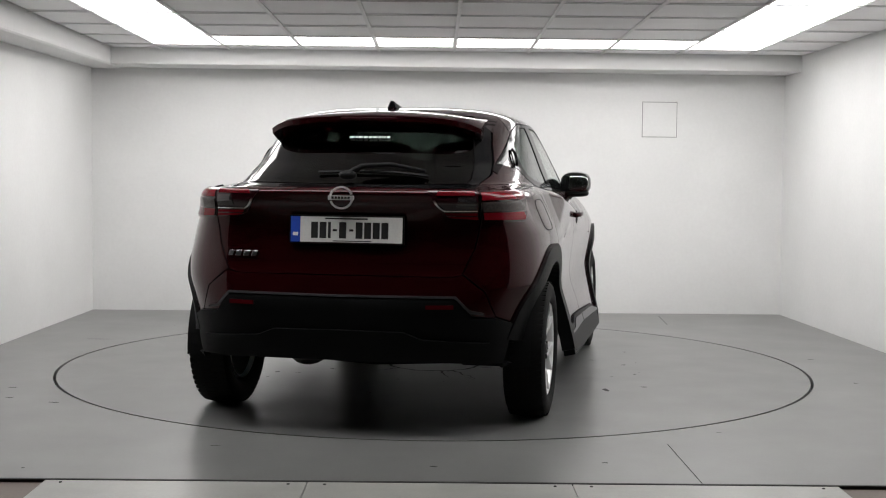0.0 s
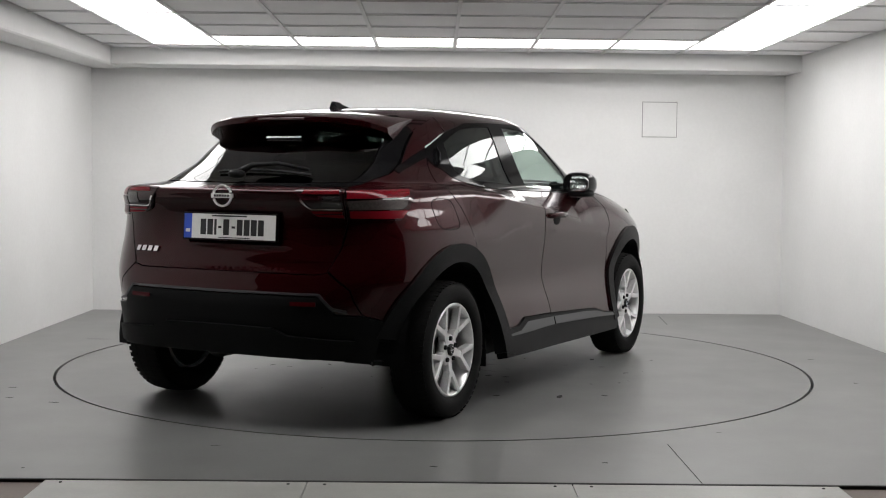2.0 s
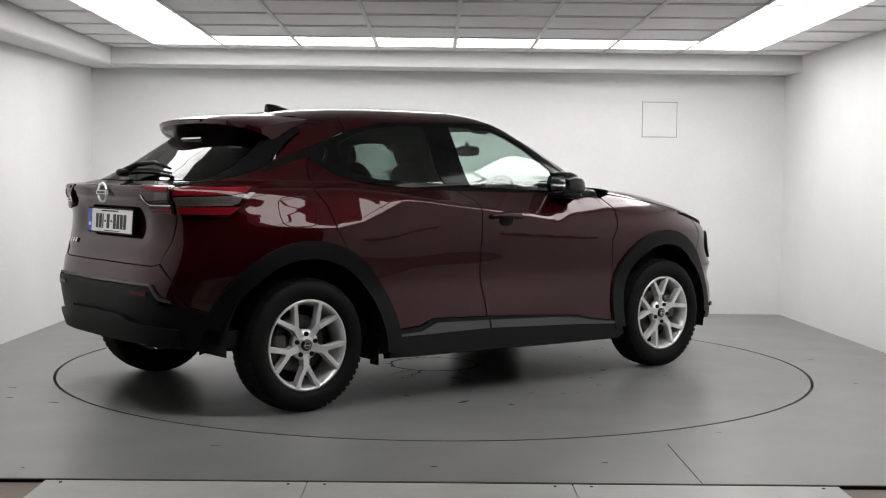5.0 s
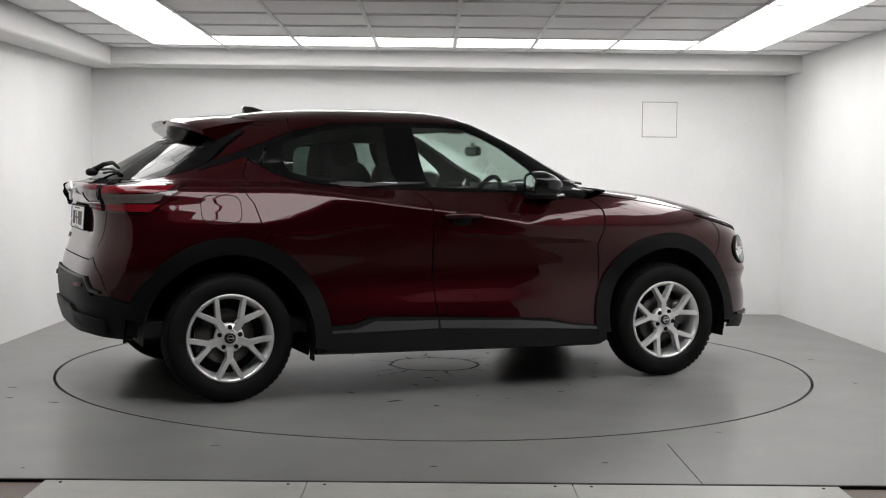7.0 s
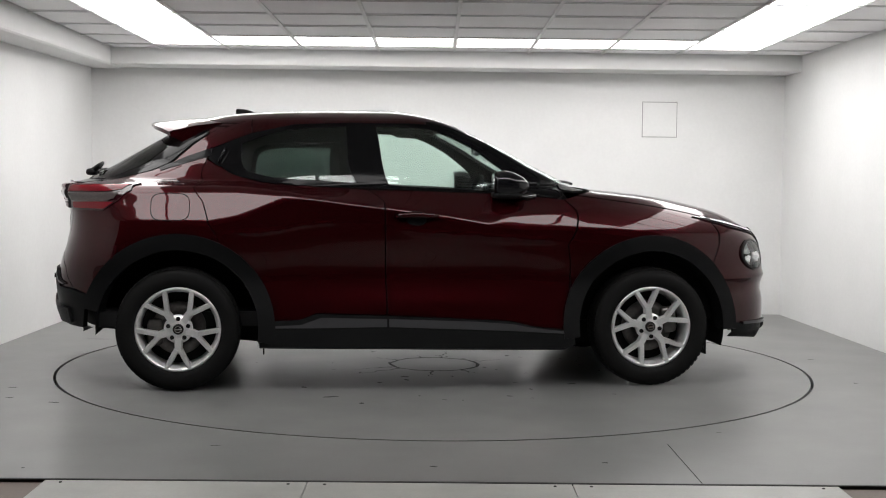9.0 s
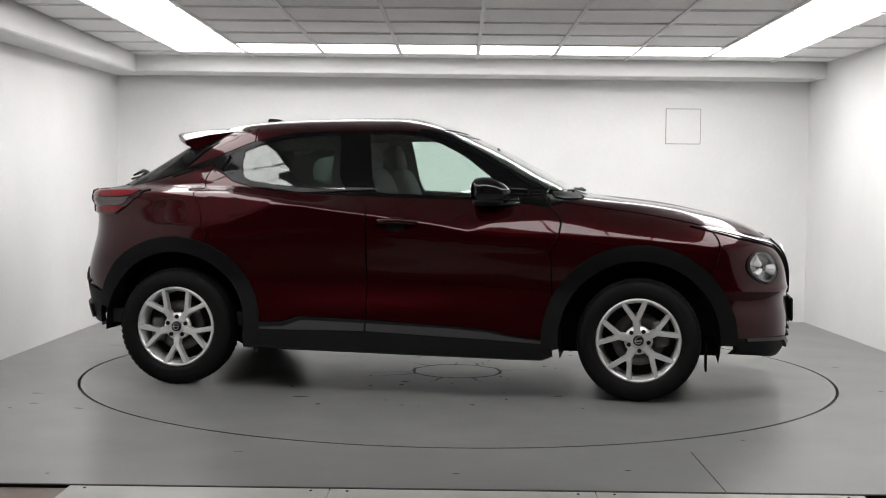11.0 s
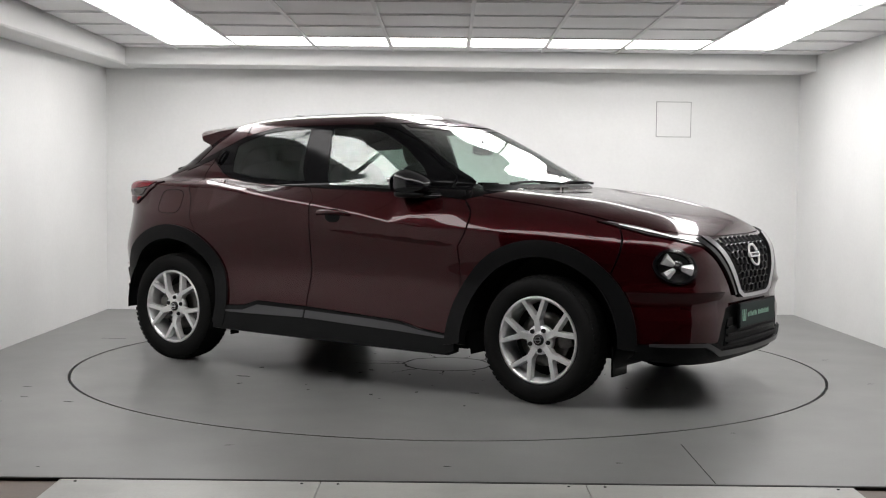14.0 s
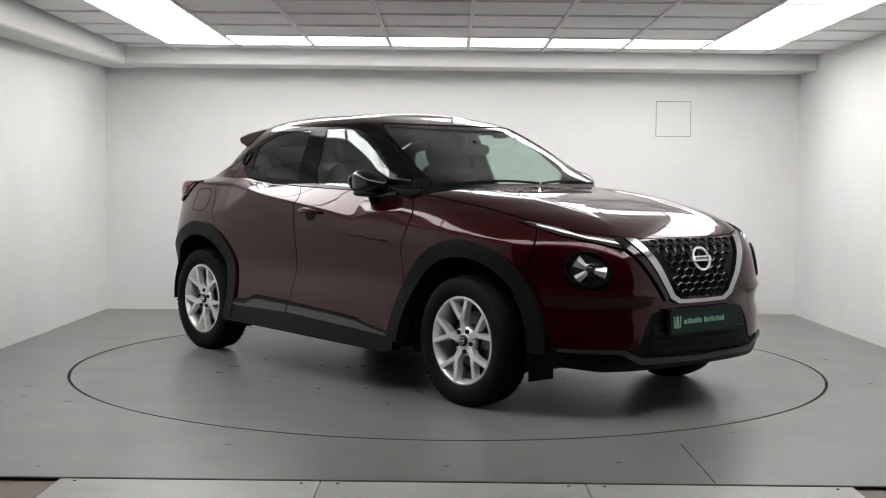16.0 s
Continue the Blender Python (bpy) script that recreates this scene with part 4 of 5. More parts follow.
    # lamps of the nose
    for s in (1, -1):
        p, nrm = place(y=-0.655 * s, z=0.738, lift=0.0)
        lamp_ob = panel("headlight", ellipse_on(0.655, 0.738, 0.078, 0.089), GLOSS_BLACK, car, holes=(ellipse_on(0.655, 0.738, 0.071, 0.081),), lift=0.006, thick=0.03, step=0.012, only=s, label="round headlight with a clear lens")[0]
        panel("lens", ellipse_on(0.655, 0.738, 0.072, 0.082), CLEAR_LENS, lamp_ob, lift=0.004, thick=0.003, step=0.012, only=s, back=CLEAR_LENS, label="clear lens")
        panel("bowl", ellipse_on(0.655, 0.738, 0.075, 0.085), BOWL, lamp_ob, lift=-0.046, thick=0.004, step=0.02, only=s)
        rot = oriented((0, 0, 0), nrm)
        for an, w in ((radians(148), 0.030), (radians(216), 0.022), (radians(-10), 0.030)):
            m = Matrix.Translation(p - nrm * 0.030) @ rot @ Matrix.Diagonal((s, 1, 1, 1)) @ Matrix.Rotation(an, 4, "Z")
            bm = bmesh.new()
            lo = [bm.verts.new((x, y, -0.012)) for x, y in ((0.022, -0.012), (0.082, -w), (0.082, w), (0.022, 0.012))]
            top = [bm.verts.new(c) for c in ((0.022, -0.011, 0.004), (0.080, -w, 0.010), (0.080, w, 0.010), (0.022, 0.011, 0.004))]
            ridge = [bm.verts.new((0.022, 0, 0.012)), bm.verts.new((0.080, 0, 0.024))]
            for f in ((top[0], top[1], ridge[1], ridge[0]), (ridge[0], ridge[1], top[2], top[3]), (lo[0], lo[1], top[1], top[0]), (lo[2], lo[3], top[3], top[2]), (lo[1], lo[2], top[2], ridge[1], top[1]), (lo[3], lo[0], top[0], ridge[0], top[3])):
                bm.faces.new(f)
            bmesh.ops.recalc_face_normals(bm, faces=bm.faces)
            bm.transform(m)
            if s < 0:
                bmesh.ops.reverse_faces(bm, faces=bm.faces)
            part("reflector", soften(bm, 0.0015), REFLECTOR, lamp_ob, "bright reflector arm")
        panel("lamp_ring", ellipse_on(0.655, 0.738, 0.0705, 0.0805), CHROME, lamp_ob, holes=(ellipse_on(0.655, 0.738, 0.0665, 0.0765),), lift=-0.004, thick=0.02, step=0.012, only=s, label="thin chrome ring")
        m = Matrix.Translation(p - nrm * 0.030) @ rot @ Matrix.Rotation(math.pi / 2, 4, "X")
        part("projector_ring", transformed(lathe([(0.022, -0.012), (0.030, -0.014), (0.033, 0.0), (0.022, 0.0)], 32), m), CHROME, lamp_ob, "chrome projector ring", True)
        part("projector", transformed(lathe([(0.0005, -0.010), (0.012, -0.008), (0.0215, 0.0), (0.0215, 0.006), (0.0005, 0.006)], 28, closed=False), m), DARK_LENS_CLEAR, lamp_ob, "clear projector lens", True)
        d = panel("daytime_lamp", drl, DARK_LENS_CLEAR, car, lift=0.008, thick=0.02, step=0.014, only=s, label="slim clear indicator lamp above the headlight")[0]
        panel("light_strip", [by_x(1.70, 0.937), by_x(1.84, 0.910), by_y(0.62, 0.885), by_y(0.44, 0.850), by_y(0.455, 0.840), by_y(0.62, 0.874), by_x(1.84, 0.901), by_x(1.70, 0.932)], REFLECTOR, d, lift=0.012, thick=0.006, step=0.012, only=s, label="bright strip")
        panel("light_strip", [by_x(1.64, 0.951), by_x(1.83, 0.917), by_y(0.64, 0.896), by_y(0.42, 0.858), by_y(0.41, 0.852), by_y(0.64, 0.890), by_x(1.83, 0.911), by_x(1.64, 0.947)], CHROME, d, lift=0.011, thick=0.005, step=0.012, only=s, label="thin chrome strip")
    # tail
    gate = [by_r(0.0, 1.122), by_r(0.56, 1.118), by_r(0.605, 1.110), by_r(0.615, 1.05), by_r(0.622, 0.97), by_r(0.60, 0.86), by_r(0.55, 0.745), by_r(0.50, 0.733), by_r(0.0, 0.733)]

    def gate_shape(P):
        z, y = P[:, 2], np.abs(P[:, 1])
        g = np.exp(-((z - 0.93) / 0.085) ** 4) * 1 / (1 + np.exp((y - 0.40) / 0.03))
        return -0.012 * g + 0.012 * np.exp(-((z - 1.10) / 0.025) ** 2) - 0.005 * np.exp(-((z - 0.765) / 0.03) ** 2)

    panel("tailgate", gate, PAINT, car, centre=True, step=0.02, shape=gate_shape)
    panel("rear_bumper", [by_r(0.0, 0.727), by_r(0.50, 0.727), by_r(0.553, 0.739), by_r(0.654, 0.66), by_r(0.695, 0.548), by_r(0.60, 0.555), by_r(0.535, 0.632), by_r(0.0, 0.628)], PAINT, car, centre=True)
    panel("rear_lower_bumper", [by_r(0.0, 0.624), by_r(0.535, 0.628), by_r(0.595, 0.550), by_r(0.70, 0.542)] + side([(-1.80, 0.512)] + arc(-1, R, 159.5, 182, 8) + [(-1.79, 0.332)]) + [by_r(0.70, 0.336), by_r(0.50, 0.345), by_r(0.0, 0.345)], PLASTIC, car, centre=True, lift=0.012, thick=0.03, back=PLASTIC, label="black plastic rear bumper")
    panel("bumper_step", [by_r(0.0, 0.487), by_r(0.30, 0.485), by_r(0.38, 0.455), by_r(0.66, 0.435), by_r(0.66, 0.36), by_r(0.0, 0.355)], PLASTIC, car, centre=True, lift=0.030, thick=0.03, back=PLASTIC, label="black plastic bumper step")
    panel("bumper_crease", [by_r(0.0, 0.640), by_r(0.53, 0.645), by_r(0.59, 0.585), by_r(0.645, 0.572), by_r(0.645, 0.562), by_r(0.585, 0.572), by_r(0.525, 0.634), by_r(0.0, 0.629)], SATIN, car, centre=True, lift=0.0145, thick=0.015, step=0.016)
    panel("rear_reflector", [by_r(0.52, 0.607), by_r(0.40, 0.604), by_r(0.40, 0.588), by_r(0.52, 0.590)], MAROON_LENS, car, lift=0.020, thick=0.012, step=0.012, label="slim red rear reflector")
    # rear window, spoiler
    rw = [by_r(0.0, 1.418), by_r(0.46, 1.410), by_r(0.49, 1.36), by_r(0.52, 1.25), by_r(0.535, 1.17), by_r(0.525, 1.150), by_r(0.0, 1.145)]
    panel("rear_window", rw, REAR_GLASS, car, centre=True, lift=-0.002, thick=0.005, step=0.03, back=REAR_GLASS, label="dark tinted rear window")
    panel("rear_window_frame", [by_r(0.0, 1.127), by_r(0.55, 1.127), by_r(0.575, 1.141), by_r(0.600, 1.19), by_r(0.590, 1.25), by_r(0.565, 1.34), by_r(0.550, 1.40), by_r(0.55, 1.475), by_r(0.0, 1.475), by_r(0.0, 1.424), by_r(0.465, 1.416), by_r(0.496, 1.36), by_r(0.526, 1.25), by_r(0.541, 1.17), by_r(0.530, 1.144), by_r(0.0, 1.139)], SURROUND, car, centre=True, thick=0.015, label="black rear window frame")
    panel("pillar_strip", side([(-1.15, 1.322), (-1.29, 1.272), (-1.385, 1.232), (-1.44, 1.208), (-1.43, 1.192), (-1.38, 1.210), (-1.26, 1.246), (-1.152, 1.278)]), SURROUND, car, lift=0.003, thick=0.008, step=0.014)
    bm = bmesh.new()
    n, rowsv = 24, []
    for i in range(n + 1):
        y = -0.535 + 1.07 * i / n
        e = abs(y) / 0.535
        xt = -1.520 + 0.10 * e ** 6 + 0.03 * e ** 2
        zt = 1.476 - 0.030 * e ** 2 - 0.03 * e ** 8
        x0, z0 = -1.10, 1.520 - 0.052 * e ** 2
        rowsv.append([bm.verts.new(p) for p in ((x0, y * 0.97, z0), ((x0 + xt) / 2, y * 0.99, (z0 + zt) / 2 + 0.006), (xt + 0.02, y, zt + 0.004), (xt, y, zt - 0.004), (xt + 0.010, y, zt - 0.030), (xt + 0.11, y * 0.98, zt - 0.075), (x0 - 0.06, y * 0.95, z0 - 0.075))])
    for a, b in zip(rowsv[:-1], rowsv[1:]):
        for k in range(7):
            bm.faces.new((a[k], b[k], b[(k + 1) % 7], a[(k + 1) % 7]))
    bm.faces.new(rowsv[0])
    bm.faces.new(rowsv[-1][::-1])
    bmesh.ops.recalc_face_normals(bm, faces=bm.faces)
    sp = part("spoiler", bm, PAINT, car, "burgundy roof spoiler", True)
    sp.data.set_sharp_from_angle(angle=0.7)
    part("brake_light", soften(box(-1.524, -1.508, -0.14, 0.14, 1.452, 1.464), 0.003), DARK_LENS, sp, "slim dark red brake light")
    bars_on_glass(car)
    # tail lamps
    for s in (1, -1):
        tl = panel("tail_light", side([(-1.52, 1.119), (-1.60, 1.121), (-1.70, 1.117)]) + [by_r(0.614, 1.108), by_r(0.624, 1.05), by_r(0.630, 0.985), by_r(0.66, 0.976)] + side([(-1.72, 0.975), (-1.64, 1.03), (-1.57, 1.085)]), DARK_LENS, car, lift=0.008, thick=0.03, step=0.014, only=s, label="dark red boomerang-shaped tail light")[0]
        panel("light_band", side([(-1.57, 1.110), (-1.70, 1.108)]) + [by_r(0.620, 1.102), by_r(0.626, 1.074)] + side([(-1.70, 1.076), (-1.62, 1.086)]), RED_LENS, tl, lift=0.012, thick=0.006, step=0.012, only=s, label="red upper lamp band")
        panel("tail_light_core", side([(-1.63, 1.076), (-1.70, 1.070)]) + [by_r(0.629, 1.066), by_r(0.631, 1.026)] + side([(-1.70, 1.026), (-1.66, 1.040)]), LAMP_GREY, tl, lift=0.012, thick=0.006, step=0.012, only=s, label="pale grey clear lens")
        panel("light_band", side([(-1.66, 1.018), (-1.71, 1.020)]) + [by_r(0.632, 1.020), by_r(0.636, 0.988)] + side([(-1.71, 0.983)]), RED_LENS, tl, lift=0.012, thick=0.006, step=0.012, only=s, label="red lower lamp band")
        inner = panel("inner_tail_light", [by_r(0.598, 1.106), by_r(0.50, 1.108), by_r(0.39, 1.106), by_r(0.40, 1.098), by_r(0.46, 1.01), by_r(0.50, 0.992), by_r(0.612, 0.984), by_r(0.609, 1.05)], DARK_LENS, car, lift=0.016, thick=0.025, step=0.014, only=s, label="smoked red inner tail light on the tailgate")[0]
        panel("light_strip", [by_r(0.605, 1.019), by_r(0.470, 1.023), by_r(0.475, 1.010), by_r(0.606, 1.007)], RED_LENS, inner, lift=0.020, thick=0.006, step=0.01, only=s, label="red light strip")
        panel("light_strip", [by_r(0.608, 1.003), by_r(0.476, 1.005), by_r(0.50, 0.996), by_r(0.610, 0.989)], RED_LENS, inner, lift=0.020, thick=0.006, step=0.01, only=s, label="red light strip")
        panel("light_strip", [by_r(0.606, 1.032), by_r(0.470, 1.032), by_r(0.425, 1.075), by_r(0.420, 1.070), by_r(0.466, 1.027), by_r(0.607, 1.027)], CHROME, inner, lift=0.020, thick=0.005, step=0.01, only=s, label="thin chrome strip")
        panel("lamp_core", [by_r(0.600, 1.084), by_r(0.53, 1.087), by_r(0.52, 1.050), by_r(0.604, 1.045)], DARK_LENS_CLEAR, inner, lift=0.019, thick=0.005, step=0.01, only=s, label="smoked clear lens")
        panel("light_strip", [by_r(0.594, 1.102), by_r(0.44, 1.102), by_r(0.43, 1.094), by_r(0.596, 1.091)], RED_LENS, inner, lift=0.020, thick=0.005, step=0.01, only=s, label="red upper strip")
    # fuel flap outline on the right side only
    loop = [(-1.36 + 0.105 * math.copysign(abs(math.cos(a)) ** 0.55, math.cos(a)), 0.998 + 0.075 * math.copysign(abs(math.sin(a)) ** 0.55, math.sin(a))) for a in [2 * math.pi * i / 40 for i in range(40)]]
    loop2 = [(-1.36 + (x + 1.36) * 0.965, 0.998 + (z - 0.998) * 0.955) for x, z in loop]
    panel("fuel_flap_gap", side(loop), TRIM, car, holes=(side(loop2),), lift=0.0012, thick=0.003, step=0.01, only=1)


def nose_under(nose):
    """The edge just under the bonnet."""
    return [(u, t - 0.06) for u, t in nose]


def ellipse_on(y0, z0, ry, rz, n=40):
    return [by_y(y0 + ry * math.cos(2 * math.pi * i / n), z0 + rz * math.sin(2 * math.pi * i / n)) for i in range(n)]


def bars_on_glass(car):
    # unreadable white lettering at the top of the rear window: plain bars
    x = 0.10
    for w in (0.028, 0.010, 0.022, 0.022, 0.018, 0.022, 0.014, 0.006, 0.010, 0.018):
        p, nrm = place(y=x - w / 2, z=1.362, end=-1, lift=0.006)
        bm = box(-w / 2 * 0.85, w / 2 * 0.85, -0.008, 0.008, -0.001, 0.001)
        m = nrm.to_track_quat("Z", "Y").to_matrix().to_4x4()
        bm.transform(Matrix.Translation(p) @ m)
        part("window_lettering", bm, WHITE_INK, car, "white lettering bar")
        x -= w + 0.004


DARK_LENS_CLEAR = material("smoked_clear_lens", (0.028, 0.026, 0.027), 0.05, coat=1.0, grain=0.1, grain_scale=100)


def oriented(p, nrm, up=(0, 0, 1)):
    """Axes with z along the normal, y upwards."""
    z = Vector(nrm).normalized()
    x = Vector(up).cross(z).normalized()
    y = z.cross(x)
    m = Matrix((x, y, z)).transposed().to_4x4()
    return Matrix.Translation(p) @ m


def emblem(car, p, nrm, size):
    m = oriented(p, nrm)
    bm = bmesh.new()
    n = 40
    ringv = []
    for r0, h in ((0.84, 0.0), (0.86, 0.008), (1.0, 0.008), (1.02, 0.0)):
        ringv.append([bm.verts.new((size * r0 * math.cos(2 * math.pi * i / n), size * r0 * math.sin(2 * math.pi * i / n) * 0.94, h)) for i in range(n)])
    for a, b in zip(ringv[:-1], ringv[1:]):
        for i in range(n):
            if min(i % 20, 20 - i % 20) > 1:
                bm.faces.new((a[i], a[(i + 1) % n], b[(i + 1) % n], b[i]))
    box(-size * 1.08, size * 1.08, -size * 0.19, size * 0.19, -0.002, 0.010, bm)
    bmesh.ops.recalc_face_normals(bm, faces=bm.faces)
    bm.transform(m)
    e = part("emblem", bm, ALLOY, car, "round chrome emblem with a plain bar")
    for k in range(6):
        x = size * (-0.82 + 1.64 * (k + 0.5) / 6)
        b2 = box(x - size * 0.095, x + size * 0.095, -size * 0.10, size * 0.10, 0.0102, 0.0115)
        b2.transform(m)
        part("emblem_bar", b2, BLACK_INK, e)


def number_plate(car, m, front):
    w, h = 0.262, 0.058
    base = part("number_plate", transformed(soften(box(-w - 0.008, w + 0.008, -h - 0.008, h + 0.008, -0.012, 0.004), 0.003), m), PLASTIC, car, "dark green dealer plate with pale bars" if front else "white number plate with dark bars and a blue band")
    part("plate_face", transformed(box(-w, w, -h, h, 0.004, 0.0065), m), PLATE_GREEN if front else PLATE_WHITE, base)
    if front:
        for x0, x1, s in ((-0.240, -0.224, -1), (-0.222, -0.208, 1), (-0.212, -0.198, -1), (-0.196, -0.180, 1)):
            bm = prism([(x0, 0.030), (x0 + 0.010, 0.030), (x1, -0.030), (x1 - 0.010, -0.030)] if s < 0 else [(x1 - 0.010, 0.030), (x1, 0.030), (x0 + 0.010, -0.030), (x0, -0.030)], 0.0065, 0.0075)
            part("logo", transformed(bm, m), LOGO_GREEN, base, "pale green zigzag mark")
        x = -0.160
        for k, wd in enumerate([0.022, 0.008, 0.016, 0.016, 0.014, 0.015, 0.011, 0, 0.020, 0.015, 0.011, 0.011, 0.008, 0.010, 0.008, 0.015, 0.016]):
            if wd:
                part("lettering", transformed(box(x, x + wd, -0.012, 0.014 if k % 3 else 0.008, 0.0065, 0.0072), m), LOGO_GREEN, base)
            x += wd + 0.006 if wd else 0.014
    else:
        part("blue_band", transformed(box(-w, -w + 0.045, -h, h, 0.0065, 0.0072), m), PLATE_BLUE, base)
        part("band_mark", transformed(box(-w + 0.010, -w + 0.035, -0.03, -0.014, 0.0072, 0.0078), m), WHITE_INK, base)
        x = -0.165
        for wd in (0.040, 0.040, 0.016, 0, 0.024, 0, 0.042, 0, 0.024, 0, 0.040, 0.040, 0.040, 0.040):
            if wd:
                hh = 0.037 if wd > 0.03 or wd == 0.016 else 0.005
                part("plate_bar", transformed(box(x, x + wd * 0.8, -hh - 0.003, hh - 0.003, 0.0065, 0.0074), m), BLACK_INK, base)
            x += wd * 1.0 if wd else 0.006
        part("plate_line", transformed(box(-0.10, 0.10, 0.046, 0.053, 0.0065, 0.0072), m), BLACK_INK, base)
        part("plate_line", transformed(box(-0.06, 0.12, -0.054, -0.050, 0.0065, 0.0072), m), BLACK_INK, base)


def transformed(bm, m):
    bm.transform(m)
    return bm


def build_details(car):
    # emblems, plates, model lettering as bars
    p, nrm = place(y=0.0, z=1.080, end=-1, lift=0.016)
    emblem(car, p, nrm, 0.055)
    p, nrm = place(y=0.0, z=0.765, lift=0.030)
    emblem(car, p, nrm, 0.066)
    number_plate(car, oriented((-1.967, -0.016, 0.934), (-1, 0, 0.06)), False)
    number_plate(car, oriented((2.180, -0.008, 0.470), (1, 0, 0.02)), True)
    y = 0.555
    for w in (0.030, 0.034, 0.034, 0.032):
        p, nrm = place(y=y - w / 2, z=0.815, end=-1, lift=0.003)
        part("model_lettering", transformed(soften(prism([(-w / 2, -0.013), (w / 2 - 0.006, -0.013), (w / 2, 0.013), (-w / 2 + 0.006, 0.013)], 0, 0.005), 0.001), oriented(p, nrm)), CHROME, car, "chrome lettering bar")
        y -= w + 0.006
    # door handles
    for s in (1, -1):
        p, nrm = place(x=-0.025, z=0.951)
        sc = Matrix.Diagonal((1, s, 1, 1))
        rot = oriented(p, nrm)
        bm = blob((0.062, 0.042, 0.010), (0, -0.008, -0.006), 2.4)
        handle = part("handle_bowl", transformed(bm, sc @ rot), TRIM, car, "dark recessed handle bowl", True)
        bm = tube([(-0.115, 0.004, 0.004), (-0.085, 0.010, 0.024), (0.0, 0.014, 0.032), (0.085, 0.010, 0.026), (0.118, 0.002, 0.006)], [0.012, 0.015, 0.016, 0.015, 0.011], n=12, flat=0.7)
        part("door_handle", transformed(bm, sc @ rot), PAINT, handle, "burgundy door handle", True)
        # door mirror
        bm = blob((0.122, 0.094, 0.074), (0.0, 0.0, 0.0), 2.7, Matrix.Rotation(radians(-6), 4, "Z"))
        for v in bm.verts:
            f = max(0.0, v.co.x) / 0.115
            v.co.z = v.co.z * (1 - 0.35 * f) - 0.012 * f
            v.co.y *= 1 - 0.20 * f
            v.co.x = max(v.co.x, -0.080)
        shell = part("mirror_shell", transformed(bm, sc @ Matrix.Translation((0.488, -0.836, 1.138))), GLOSS_BLACK, car, "gloss black door mirror", True)
        part("mirror_foot", transformed(tube([(0.64, -0.755, 1.068), (0.58, -0.78, 1.066), (0.53, -0.815, 1.070)], [0.050, 0.040, 0.040], n=10, flat=0.5), sc), GLOSS_BLACK, shell, "", True)
        part("mirror_glass", transformed(blob((0.003, 0.080, 0.048), (0, 0, 0), 3.0), sc @ Matrix.Translation((0.406, -0.841, 1.138)) @ Matrix.Rotation(radians(-6), 4, "Z")), CHROME, shell, "mirror glass", True)
        part("mirror_lower", transformed(blob((0.085, 0.085, 0.022), (0.483, -0.831, 1.076), 3), sc), PLASTIC, shell, "", True)
        # mud flaps
        part("mud_flap", transformed(soften(box(-0.012, 0.0, -0.085, 0.085, -0.075, 0.08), 0.004), sc @ Matrix.Translation((1.69, -0.66, 0.235))), PLASTIC, car, "black mud flap")
        part("mud_flap", transformed(soften(box(-0.008, 0.0, -0.035, 0.035, -0.045, 0.05), 0.003), sc @ Matrix.Translation((-0.855, -0.80, 0.235))), PLASTIC, car)
    for s in (1, -1):
        p, nrm = place(x=-1.085, z=1.275)
        m = Matrix.Diagonal((1, s, 1, 1)) @ oriented(p, nrm)
        h = part("pillar_handle", transformed(blob((0.016, 0.045, 0.004), (0, 0, 0.0), 5, Matrix.Rotation(radians(-25), 4, "Z")), m), SURROUND, car, "black rear door handle in the pillar", True)
        part("pillar_grip", transformed(tube([(-0.020, -0.045, 0.008), (-0.012, -0.02, 0.018), (0.004, 0.02, 0.018), (0.014, 0.048, 0.008)], 0.007), m), SURROUND, h, "", True)
    # shark-fin aerial
    bm = bmesh.new()
    prof = [(-1.040, 1.562), (-1.030, 1.571), (-0.975, 1.567), (-0.93, 1.552), (-0.875, 1.536), (-0.87, 1.528), (-1.03, 1.505)]
    l = [bm.verts.new((x, 0.010 + (0.028 if z < 1.54 else 0), z)) for x, z in prof]
    r = [bm.verts.new((x, -0.010 - (0.028 if z < 1.54 else 0), z)) for x, z in prof]
    bm.faces.new(l)
    bm.faces.new(r[::-1])
    for i in range(len(prof)):
        j = (i + 1) % len(prof)
        bm.faces.new((l[j], l[i], r[i], r[j]))
    bmesh.ops.recalc_face_normals(bm, faces=bm.faces)
    part("aerial", soften(bm, 0.004), GLOSS_BLACK, car, "gloss black shark-fin aerial")
    # rear wiper
    pts = [tuple(place(y=y, z=z, end=-1, lift=l)[0]) for y, z, l in ((0.0, 1.150, 0.035), (-0.05, 1.185, 0.045), (-0.18, 1.198, 0.040), (-0.34, 1.182, 0.025))]
    wiper = part("rear_wiper", tube(pts, [0.022, 0.014, 0.011, 0.007], n=8), PLASTIC, car, "black rear wiper", True)
    part("wiper_hub", blob((0.035, 0.04, 0.022), pts[0], 2.5), PLASTIC, wiper, "", True)
    pts = [tuple(place(y=y, z=z, end=-1, lift=0.010)[0]) for y, z in ((0.16, 1.185), (0.0, 1.192), (-0.2, 1.188), (-0.36, 1.172))]
    part("wiper_blade", tube(pts, 0.007, n=6), PLASTIC, wiper)
    # front wipers
    for y0, y1 in ((-0.50, 0.02), (0.05, 0.50)):
        pts = [tuple(place(y=y0 + (y1 - y0) * k / 6, z=1.128 + 0.012 * math.sin(math.pi * k / 6), lift=0.012)[0]) for k in range(7)]
        part("front_wiper", tube(pts, 0.008, n=6), PLASTIC, car, "black front wiper")
